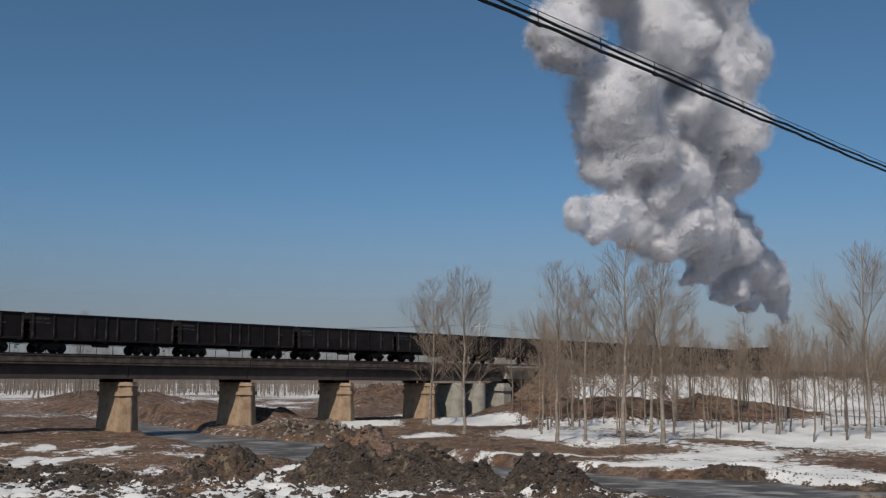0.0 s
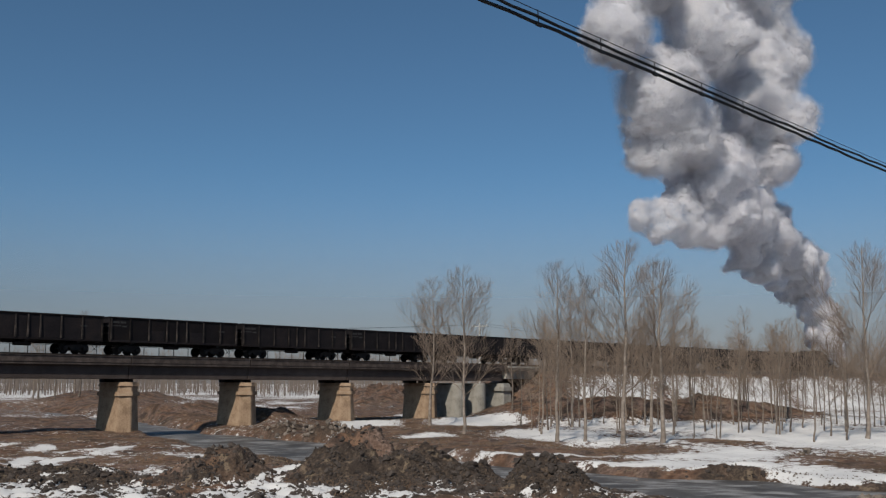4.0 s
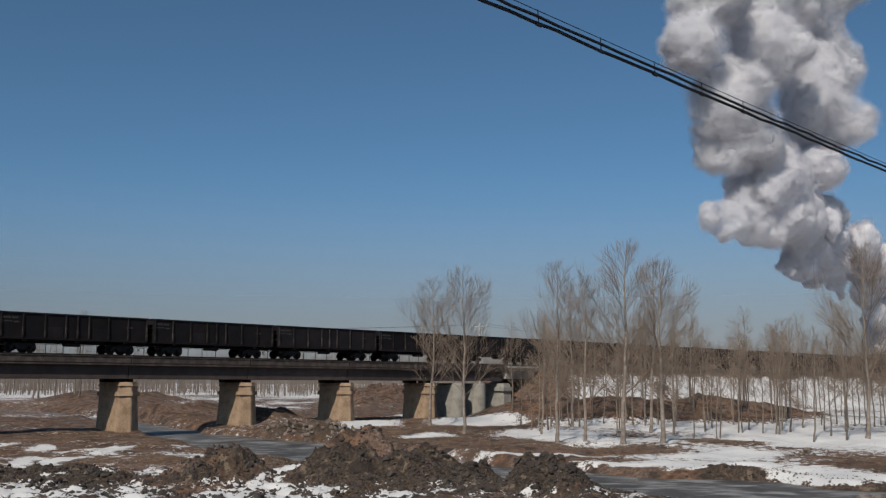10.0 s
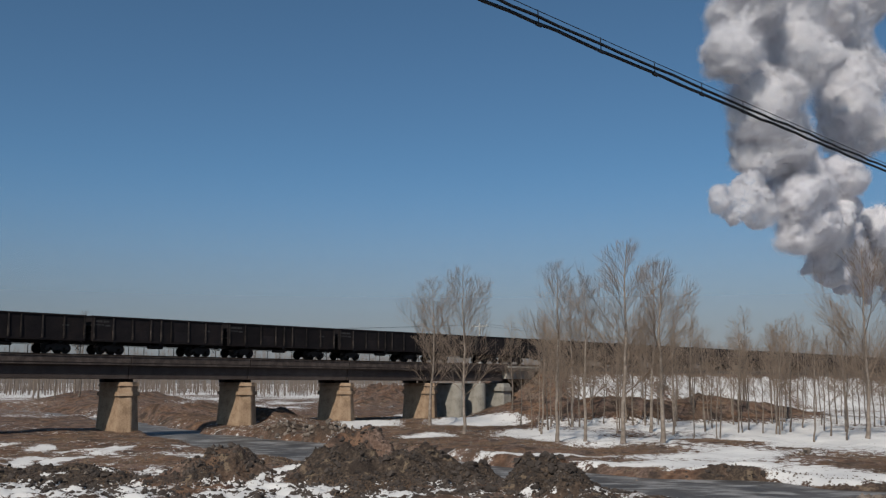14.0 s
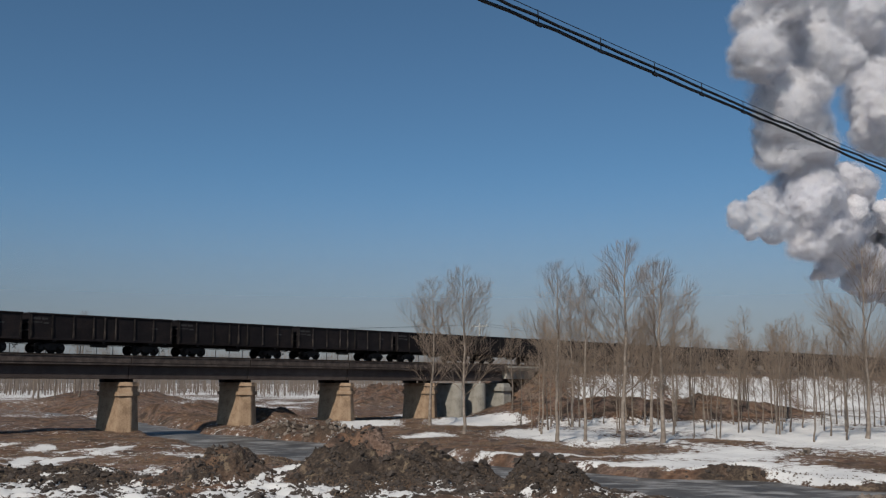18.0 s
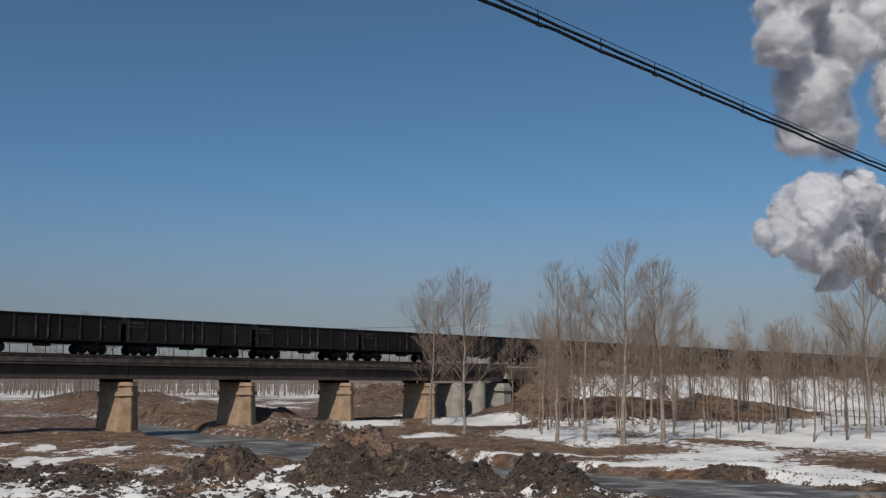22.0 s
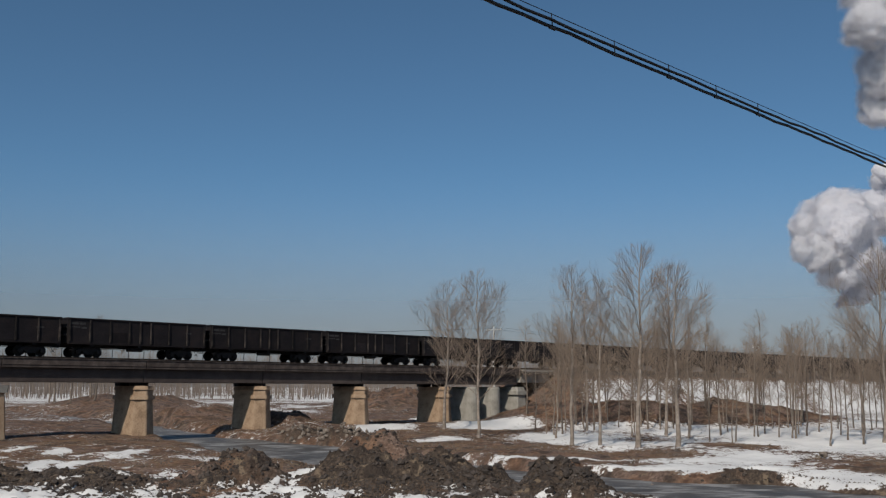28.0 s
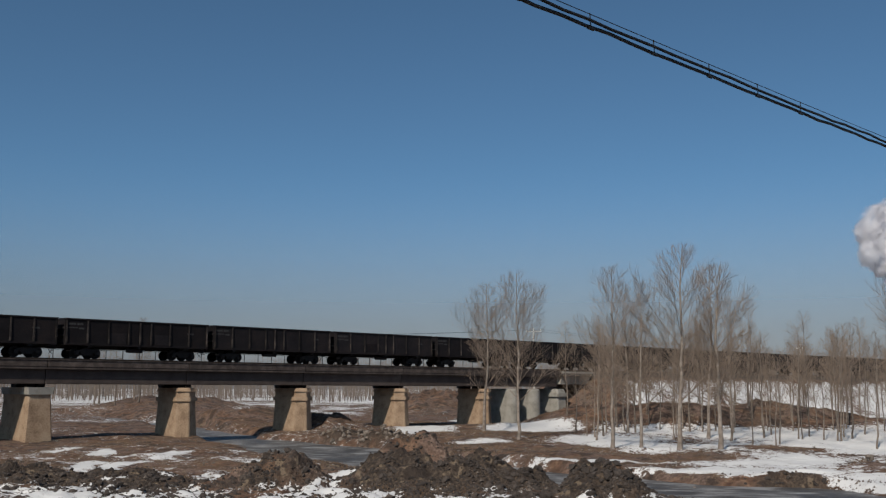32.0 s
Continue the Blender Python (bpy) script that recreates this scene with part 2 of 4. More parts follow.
def haze_material():
    """Winter haze painted as the far ring's colour: grey, thick near the ground and thinning upwards."""
    m = bpy.data.materials.new("painted_horizon_haze")
    m.use_nodes = True
    nt = m.node_tree
    nt.nodes.remove(nt.nodes["Principled BSDF"])
    geo = nt.nodes.new("ShaderNodeNewGeometry")
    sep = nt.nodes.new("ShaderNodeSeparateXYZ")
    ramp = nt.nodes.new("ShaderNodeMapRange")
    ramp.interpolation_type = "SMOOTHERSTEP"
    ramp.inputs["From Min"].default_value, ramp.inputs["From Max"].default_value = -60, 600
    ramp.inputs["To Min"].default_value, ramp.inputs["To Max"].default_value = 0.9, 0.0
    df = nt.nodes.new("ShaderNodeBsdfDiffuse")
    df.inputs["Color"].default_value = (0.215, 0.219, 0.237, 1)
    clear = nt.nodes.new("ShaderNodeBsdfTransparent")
    mix = nt.nodes.new("ShaderNodeMixShader")
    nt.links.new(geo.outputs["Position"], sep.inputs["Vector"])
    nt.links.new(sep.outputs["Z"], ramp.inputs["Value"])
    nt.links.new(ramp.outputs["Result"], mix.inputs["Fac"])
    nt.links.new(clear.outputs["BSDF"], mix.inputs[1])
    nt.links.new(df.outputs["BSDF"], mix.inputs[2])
    nt.links.new(mix.outputs["Shader"], nt.nodes["Material Output"].inputs["Surface"])
    return m


HAZE = haze_material()

# ---- mesh helpers ----
def mesh_of(name, bm, mat, smooth=False):
    me = bpy.data.meshes.new(name)
    bm.to_mesh(me)
    bm.free()
    me.materials.append(mat)
    if smooth:
        me.polygons.foreach_set("use_smooth", [True] * len(me.polygons))
    return me


def part(name, bm, mat, parent=None, label="", at=None, smooth=False):
    me = bm if isinstance(bm, bpy.types.Mesh) else mesh_of(name, bm, mat, smooth)
    ob = new(name, me)
    if parent is not None:
        ob.parent = parent
    if at is not None:
        ob.matrix_basis = at
    return tagged(ob, label)


def empty(name, m, label, category, group=""):
    ob = new(name)
    ob.matrix_basis = m
    return tagged(ob, label, category, group)


def add_box(bm, x0, x1, y0, y1, z0, z1, bevel=0.0):
    g = bmesh.ops.create_cube(bm, size=1.0)
    vs = g["verts"]
    for v in vs:
        v.co = Vector(((x0, x1)[v.co.x > 0], (y0, y1)[v.co.y > 0], (z0, z1)[v.co.z > 0]))
    if bevel:
        es = list({e for v in vs for e in v.link_edges})
        bmesh.ops.bevel(bm, geom=es, offset=bevel, segments=1, affect="EDGES")
    return bm


def box(x0, x1, y0, y1, z0, z1, bevel=0.0):
    return add_box(bmesh.new(), x0, x1, y0, y1, z0, z1, bevel)


def add_rod(bm, p, q, r0, r1=None, sides=8):
    p, q = Vector(p), Vector(q)
    m = Matrix.Translation((p + q) / 2) @ (q - p).to_track_quat("Z", "Y").to_matrix().to_4x4()
    bmesh.ops.create_cone(bm, cap_ends=True, segments=sides, radius1=r0, radius2=r0 if r1 is None else r1, depth=(q - p).length, matrix=m)
    return bm


def prism(outline_low, outline_high, z0, z1):
    """A solid between two outlines of as many corners."""
    bm = bmesh.new()
    lo = [bm.verts.new((x, y, z0)) for x, y in outline_low]
    hi = [bm.verts.new((x, y, z1)) for x, y in outline_high]
    n = len(lo)
    bm.faces.new(lo[::-1])
    bm.faces.new(hi)
    for k in range(n):
        bm.faces.new((lo[k], lo[(k + 1) % n], hi[(k + 1) % n], hi[k]))
    return bm


def mesh_from(name, verts, faces, mat, smooth=False):
    me = bpy.data.meshes.new(name)
    me.from_pydata(verts, [], faces)
    me.materials.append(mat)
    if smooth:
        me.polygons.foreach_set("use_smooth", [True] * len(me.polygons))
    me.update()
    return me


# ---- the ground: one sheet to the horizon, with the river's bed cut into it ----
RIVER = [(-240, 230), (-120, 192), (-64, 161), (-36, 117), (-24.5, 94), (-15.3, 81), (-9.8, 70), (-4, 61), (4, 52), (11, 45.5), (17, 40), (26, 31), (45, 20), (90, 8)]
HALF = [6, 5, 3.5, 2.4, 3.0, 4.7, 4.9, 4.0, 4.2, 4.6, 5.0, 6, 7, 8]
MOUNDS = [  # x, y, half-length, half-depth, height, turn
    (-9.4, 46.4, 1.35, 1.5, 1.6, 10), (-10.6, 45.2, 1.1, 1.1, 0.9, 0), (-4.2, 46.9, 1.9, 1.7, 1.42, -6), (-1.1, 46.3, 1.8, 1.6, 1.45, -10), (1.1, 45.8, 1.0, 1.1, 0.95, -10),
    (4.0, 42.0, 1.05, 1.4, 1.28, -14), (4.9, 40.4, 0.8, 1.1, 0.8, 0), (-15.0, 45.0, 2.6, 1.2, 0.5, 4), (-17.6, 48.5, 2.2, 1.2, 0.45, 0), (-21.0, 47.0, 2.0, 1.6, 0.75, 0),
    (-3.9, 51.8, 1.9, 1.2, 1.95, 0), (13.7, 50.2, 1.3, 1.1, 1.1, 0), (-8.6, 83.0, 1.5, 1.2, 0.75, 0), (-12.9, 87.5, 1.6, 1.6, 0.7, 0)]
MOUNDS_FAR = [(-17.0, 103, 2.6, 3.0, 1.15, 0), (-31, 122, 7.5, 6, 1.3, 0), (-25, 120, 5, 4, 1.0, 0), (-58, 182, 11, 8, 1.8, 0), (-45, 152, 6, 7, 1.0, 0), (-10, 165, 6.5, 7, 3.0, 0), (-3, 150, 5, 8, 1.2, 0), (23, 109, 14, 4.2, 2.4, 8), (9.5, 111, 4.5, 4, 2.0, 0)]
SNOW = [(-20.1, 63.6, 1.7, 2.3), (-16.0, 40.3, 2.6, 2.9), (-24.4, 64.5, 0.9, 2.6), (-22.2, 55.6, 0.8, 3.2), (-7.6, 50.0, 0.8, 5.1), (-5.9, 41.9, 1.6, 2.2), (-7.7, 99.9, 3.0, 9.5),
        (-12.6, 91.0, 1.6, 2.4), (-1.8, 79.6, 2.6, 3.3), (3.3, 103.5, 4.6, 5.0), (8.8, 82.7, 4.5, 8.1), (16.8, 61.6, 6.7, 5.9), (29.4, 85.7, 9.4, 22.3), (18.3, 49.0, 2.9, 2.8),
        (12.4, 53.6, 6.4, 3.2), (2.7, 57.4, 2.2, 2.1), (-2.2, 40.1, 1.3, 1.4), (-11.8, 40.5, 1.3, 1.7), (-7.8, 42.3, 1.9, 1.8), (6.4, 43.7, 0.5, 3.7), (-3.8, 124.9, 1.4, 9.0),
        (-15.2, 66.5, 1.6, 0.9), (-20.4, 55.6, 0.8, 4.0), (5.7, 60.2, 4.6, 2.0), (6.4, 45.2, 0.7, 3.0), (-13.4, 41.4, 1.8, 1.2), (-28.0, 66.0, 1.3, 4.0)]
BARE = [(9.7, 65.4, 6.8, 5.0), (19.6, 75.3, 3.1, 4.4), (21.6, 58.6, 3.5, 4.0), (13.7, 49.6, 1.6, 1.6), (9.1, 48.7, 1.9, 1.5), (15.0, 44.0, 3.4, 1.7), (1.4, 69.1, 4.2, 3.1), (-5.0, 72.5, 1.9, 9.0),
        (9.2, 52.6, 1.4, 1.4), (-54, 160, 16, 24.0), (-42, 108, 14, 9), (-26, 112, 7, 7.0), (22, 106, 13, 4.5), (10, 109, 5, 4), (11.5, 124, 4.6, 8.5)]


def river_offset(x, y):
    """Distance beyond the river's edge, negative on the ice."""
    best = np.full(np.shape(x), 1e9)
    for (ax, ay), (bx, by), ha, hb in zip(RIVER, RIVER[1:], HALF, HALF[1:]):
        dx, dy = bx - ax, by - ay
        t = np.clip(((x - ax) * dx + (y - ay) * dy) / (dx * dx + dy * dy), 0, 1)
        d = np.hypot(x - ax - t * dx, y - ay - t * dy) - (ha + (hb - ha) * t)
        best = np.minimum(best, d)
    return best


def bump_shape(x, y, mounds):
    total = np.zeros(np.shape(x))
    for cx, cy, rx, ry, h, turn in mounds:
        c, s = math.cos(radians(turn)), math.sin(radians(turn))
        px, py = (x - cx) * c + (y - cy) * s, -(x - cx) * s + (y - cy) * c
        q = (px / rx) ** 2 + (py / ry) ** 2
        total = np.maximum(total, h * np.exp(-0.5 * q ** 1.5))
    return total


def smooth_step(v, a, b):
    t = np.clip((v - a) / (b - a), 0, 1)
    return t * t * (3 - 2 * t)


def ground_height(x, y):
    x, y = np.asarray(x, float), np.asarray(y, float)
    off = river_offset(x + 1.2 * value_noise(x, y, 5, 3), y + 1.2 * value_noise(x, y, 5, 4))
    land = 0.48 + 0.22 * fractal(x, y, 9, 3, 11) + 0.006 * np.clip(y - 70, 0, 60)
    land = land + 1.0 * smooth_step(y, 140, 400)
    dirt = 0.8 * bump_shape(x, y, MOUNDS)
    land = land + dirt * (1 + 0.30 * fractal(x, y, 1.1, 4, 21, 0.5)) + 0.20 * np.clip(dirt * 2, 0, 1) * fractal(x, y, 0.6, 3, 31, 0.7)
    land = land + bump_shape(x, y, MOUNDS_FAR[:7]) * (1 + 0.34 * fractal(x, y, 2.6, 5, 41, 0.6)) + bump_shape(x, y, MOUNDS_FAR[7:]) * (1 + 0.26 * fractal(x, y, 4, 4, 41))
    near = smooth_step(-y, -58, -44) * smooth_step(off, 0, 2)
    near = near * (0.25 + 0.75 * smooth_step(-x, -7, -3))
    land = land + near * 0.14 * fractal(x, y, 0.7, 3, 51, 0.6)
    land = land + (0.07 * fractal(x, y, 0.9, 2, 61) + 0.10 * value_noise(x, y, 2.6, 63)) * smooth_step(-y, -150, -90)
    # the bank on which the camera stands
    land = land + 2.5 * smooth_step(-y, -30, -8)
    z = np.where(off < 0, -0.35, -0.35 + (land + 0.35) * smooth_step(off, -0.2, 1.3))
    # railway embankment beyond the abutment and before the first span
    s = (x - FOOT.x) * U.x + (y - FOOT.y) * U.y
    l = (x - FOOT.x) * N.x + (y - FOOT.y) * N.y - 1.6
    shoulder = RAIL_Z - 0.75
    side = shoulder - np.clip(np.abs(l) - 3.4, 0, 99) / 1.6
    rough = 0.25 * fractal(x, y, 2.2, 3, 71)
    ends = np.minimum(side, shoulder - np.clip(ABUT + 6.2 - s, 0, 99) / 1.3)
    first = np.minimum(side, shoulder - np.clip(s - (JOINT - 3 * SPAN - 2.5), 0, 99) / 1.1)
    bank = np.maximum(ends, first) + rough * (np.abs(l) > 3.6)
    return np.maximum(z, bank)


def snow_cover(x, y):
    wx, wy = x + 0.9 * fractal(x, y, 4, 3, 81), y + 1.2 * fractal(x, y, 4, 3, 91)
    cover = 0.22 + 0.16 * fractal(x, y, 3.5, 4, 101)
    grove = smooth_step(wx - 0.04 * wy, 2, 6) * smooth_step(wy, 62, 72)
    cover = np.maximum(cover, grove * (0.62 + 0.22 * fractal(x, y, 5, 3, 111)))
    cover = np.maximum(cover, smooth_step(wy, 170, 280) * (0.66 + 0.3 * fractal(x, y, 30, 3, 113)))
    front = smooth_step(-wy, -47, -43) * (0.33 + 0.40 * fractal(x, y, 1.1, 5, 121, 0.68))
    cover = np.maximum(cover, smooth_step(-x, 6, 12) * smooth_step(-y, -74, -60) * (0.30 + 0.32 * fractal(x, y * 0.6, 1.6, 4, 123, 0.65)))
    cover = np.maximum(cover, front)
    cover = np.maximum(cover, smooth_step(y, 100, 112) * smooth_step(-x, 14, 24) * (0.42 + 0.34 * fractal(x, y, 5, 4, 125)))
    for cx, cy, rx, ry in SNOW:
        q = ((wx - cx) / rx) ** 2 + ((wy - cy) / ry) ** 2
        cover = np.maximum(cover, 0.95 - 0.45 * np.clip(q, 0, 3))
    for cx, cy, rx, ry in BARE:
        q = ((wx - cx) / rx) ** 2 + ((wy - cy) / ry) ** 2
        cover = np.minimum(cover, 0.05 + 0.45 * np.clip(q, 0, 3))
    shore = 1 - smooth_step(river_offset(wx, wy), 0.25, 1.1)
    cover = cover - 0.6 * shore * smooth_step(x, 1, 4)
    dirt = np.maximum(bump_shape(x, y, MOUNDS), 0.4 * bump_shape(x, y, MOUNDS_FAR))
    cover = cover - smooth_step(dirt, 0.18, 0.45) * 0.6
    s = (x - FOOT.x) * U.x + (y - FOOT.y) * U.y
    l = (x - FOOT.x) * N.x + (y - FOOT.y) * N.y - 1.6
    slope = smooth_step(-l, 3.4, 4.2) * smooth_step(l, -13, -11) * smooth_step(s + 3 * fractal(x, y, 4, 2, 133), 128, 135)
    cover = np.maximum(cover, slope * (0.56 + 0.34 * fractal(x, y, 4.5, 4, 131, 0.6)))
    top = smooth_step(-np.abs(l), -4.2, -3.4) * (s > ABUT - 2)
    return np.clip(cover * (1 - top), 0, 1)


def axis(fine0, fine1, step, far0, far1, growth=1.12):
    v = list(np.arange(fine0, fine1 + 1e-6, step))
    d, x = step, fine1
    while x < far1:
        d *= growth
        x += d
        v.append(x)
    d, x, low = step, fine0, []
    while x > far0:
        d *= growth
        x -= d
        low.append(x)
    return np.array(low[::-1] + v)


def sheet():
    xs, ys = axis(-26, 34, 0.15, -2800, 2800, 1.06), axis(38.5, 66, 0.13, -400, 4200, 1.026)
    gx, gy = np.meshgrid(xs, ys)
    z = ground_height(gx, gy)
    nx, ny = len(xs), len(ys)
    me = bpy.data.meshes.new("ground")
    co = np.stack([gx, gy, z], -1).reshape(-1, 3).astype(np.float32)
    idx = np.arange(nx * ny).reshape(ny, nx)
    quads = np.stack([idx[:-1, :-1], idx[:-1, 1:], idx[1:, 1:], idx[1:, :-1]], -1).reshape(-1, 4)
    me.vertices.add(len(co))
    me.vertices.foreach_set("co", co.ravel())
    me.loops.add(quads.size)
    me.loops.foreach_set("vertex_index", quads.ravel().astype(np.int32))
    me.polygons.add(len(quads))
    me.polygons.foreach_set("loop_start", np.arange(0, quads.size, 4, dtype=np.int32))
    me.polygons.foreach_set("use_smooth", np.ones(len(quads), bool))
    me.update(calc_edges=True)
    lay = me.color_attributes.new("cover", "FLOAT_COLOR", "POINT")
    snow = snow_cover(gx, gy)
    dirt = np.clip(bump_shape(gx, gy, MOUNDS[:10] + MOUNDS[11:]) * 3, 0, 1) * (0.75 + 0.5 * fractal(gx, gy, 1.3, 2, 145)) + 0.6 * smooth_step(-gy, -54, -46)
    for px, py, pr in ((-11.8, 45.4, 1.1), (4.7, 42.2, 0.7), (-4.0, 48.6, 0.9), (-18.5, 50.5, 1.2)):
        dirt = dirt - 1.3 * np.exp(-((gx - px) / pr) ** 2 - ((gy - py) / (1.3 * pr)) ** 2)
    dirt = np.clip(dirt + 0.6 * fractal(gx, gy, 2.5, 3, 141) - 1.2 * bump_shape(gx, gy, MOUNDS[10:11]), 0, 1)
    rgba = np.stack([snow, dirt, snow * 0, snow * 0 + 1], -1).astype(np.float32)
    lay.data.foreach_set("color", rgba.ravel())
    me.materials.append(GROUND)
    return tagged(new("ground", me), "brown winter earth and dry grass with patchy snow", "ground", kind="structure")


ground = sheet()


def ground_at(x, y):
    return float(ground_height(np.array([x]), np.array([y]))[0])


# added wall round the scene; its grey stands in for haze over the sky's horizon
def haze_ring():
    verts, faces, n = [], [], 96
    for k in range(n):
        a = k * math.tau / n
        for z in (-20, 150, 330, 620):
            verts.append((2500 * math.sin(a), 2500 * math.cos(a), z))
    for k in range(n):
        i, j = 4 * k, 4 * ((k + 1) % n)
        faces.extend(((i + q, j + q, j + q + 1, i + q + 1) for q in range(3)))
    return tagged(new("backdrop", mesh_from("backdrop", verts, faces, HAZE, True)), "added ring wall painted with grey winter haze along the far horizon", "haze", kind="structure")


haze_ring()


def river_ice():
    verts, faces = [], []
    for k, ((x, y), h) in enumerate(zip(RIVER, HALF)):
        a, b = RIVER[max(0, k - 1)], RIVER[min(len(RIVER) - 1, k + 1)]
        d = Vector((b[0] - a[0], b[1] - a[1])).normalized()
        for side in (-1, 1):
            verts.append((x - d.y * side * (h + 2.6), y + d.x * side * (h + 2.6), 0.0))
        if k:
            i = 2 * k
            faces.append((i - 2, i, i + 1, i - 1))
    return tagged(new("river_ice", mesh_from("river_ice", verts, faces, ICE)), "dark grey river ice with whitish streaks", "river", kind="structure")


river_ice()

# ---- railway bridge ----
PIER_TOP = 4.62
BEAM_LOW, DECK_LOW, DECK_TOP = 4.88, 6.05, 6.7


def octagon(w, t, c, d=None):
    """Outline with t along the line (x) and w across it (y); corners cut by c along x and d along y."""
    x, y, d = t / 2, w / 2, c if d is None else d
    return [(x - c, -y), (x, -y + d), (x, y - d), (x - c, y), (-x + c, y), (-x, y - d), (-x, -y + d), (-x + c, -y)]


def cutwater(w, t):
    """Outline of a pier whose two ends come to a blunt point."""
    return octagon(w, t, t / 2 - 0.06, 0.52)


PIER_W, PIER_T = 4.4, 1.84


def pier(s):
    base = on_line(s, 1.8, 0)
    z0 = min(ground_at(*(base + U * a + N * b).xy) for a in (-1, 0, 1) for b in (-2, 0, 2)) - 0.3
    ob = empty("bridge_pier", line_pose(s, 1.8, z0), "tan weathered concrete bridge pier with moulded cap", "bridge pier", "piers under the railway bridge")
    h = PIER_TOP - z0
    part("shaft", prism(cutwater(PIER_W + 0.2, PIER_T + 0.2), cutwater(PIER_W - 0.1, PIER_T - 0.1), 0, h - 1.15), PIER, ob)
    part("collar", prism(cutwater(PIER_W + 0.2, PIER_T + 0.2), cutwater(PIER_W + 0.16, PIER_T + 0.16), h - 1.15, h - 0.8), PIER, ob)
    part("neck", prism(cutwater(PIER_W - 0.1, PIER_T - 0.1), cutwater(PIER_W - 0.1, PIER_T - 0.1), h - 0.8, h - 0.32), PIER, ob)
    part("cap", prism(cutwater(PIER_W + 0.12, PIER_T + 0.12), cutwater(PIER_W - 0.1, PIER_T - 0.14), h - 0.32, h), PIER, ob)
    for k in (-1, 1):
        for x in (-0.35, 0.35):
            part("bearing", box(x - 0.3, x + 0.3, 0.45 + k * 1.2 - 0.5, 0.45 + k * 1.2 + 0.5, h, h + 0.262, 0.02), RUST, ob, "rusty bearing block")
    return ob


def square_pier(s):
    base = on_line(s, 2.3, 0)
    z0 = min(ground_at(*(base + U * a + N * b).xy) for a in (-1, 0, 1) for b in (-2, 0, 2)) - 0.3
    ob = empty("bridge_pier", line_pose(s, 2.3, z0), "broad square concrete bridge pier with slab cap", "bridge pier", "piers under the railway bridge")
    h = PIER_TOP - z0
    w, t = 5.2, 1.9

    def rect(w, t, c=0.12):
        return octagon(w, t, c)
    part("shaft", prism(rect(w - 0.1, t + 0.35), rect(w - 0.3, t - 0.1), 0, h - 0.55), PIER, ob)
    part("cap", prism(rect(w, t + 0.2), rect(w + 0.1, t + 0.35), h - 0.55, h), PALE, ob)
    for k in (-1, 1):
        for x in (-0.4, 0.4):
            part("bearing", box(x - 0.3, x + 0.3, k * 1.0 - 0.6, k * 1.0 + 0.6, h, h + 0.262, 0.02), RUST, ob, "rusty bearing block")


for k in (0, 1, 2, 3):
    pier(JOINT + k * SPAN + 0.12)
for k in (1, 2):
    square_pier(JOINT - k * SPAN - 0.4)


def round_column(s, r):
    """A wall-like column with rounded noses that reaches out beyond the deck's edge."""
    p = on_line(s, 0, 0)
    z0 = ground_at(p.x, p.y) - 0.3
    ob = empty("bridge_column", line_pose(s, 1.4, z0), "pale grey round-nosed concrete column under the bridge", "bridge column", "round columns under the bridge")
    h = PIER_TOP - z0

    def outline(q):
        near = [(q * math.cos(a), -1.3 + q * math.sin(a)) for a in (math.pi + math.pi * k / 10 for k in range(11))]
        return near + [(-x, -y) for x, y in near]

    part("shaft", prism(outline(r + 0.05), outline(r), 0, h - 0.2), PALE, ob)
    part("cap", prism(outline(r - 0.01), outline(r - 0.16), h - 0.2, h), PALE, ob)


round_column(87.1, 0.84)
round_column(90.7, 0.82)


def abutment():
    s = ABUT
    z0 = ground_at(*on_line(s - 3, -2, 0).xy) - 0.4
    ob = empty("bridge_abutment", line_pose(s, 1.6, z0), "stepped concrete abutment at the end of the bridge", "abutment")
    h = PIER_TOP - z0
    part("wall", prism(octagon(5.0, 1.7, 0.1), octagon(4.6, 1.5, 0.1), 0, h - 0.9), PALE, ob)
    part("ledge", prism(octagon(5.0, 2.0, 0.15), octagon(5.0, 2.0, 0.15), h - 0.9, h - 0.45), PALE, ob)
    part("cap", prism(octagon(4.6, 1.7, 0.2), octagon(4.3, 1.5, 0.2), h - 0.45, h), PALE, ob)
    # short end slab between the last beam and the bank, with a sloping lit end
    bm = prism([(0.1, -2.0), (6.6, -2.0), (6.6, 2.7), (0.1, 2.7)], [(0.75, -2.0), (6.6, -2.0), (6.6, 2.7), (0.75, 2.7)], h + 0.55, DECK_TOP - z0 - 0.02)
    part("wing_wall", bm, PALE, ob)


abutment()


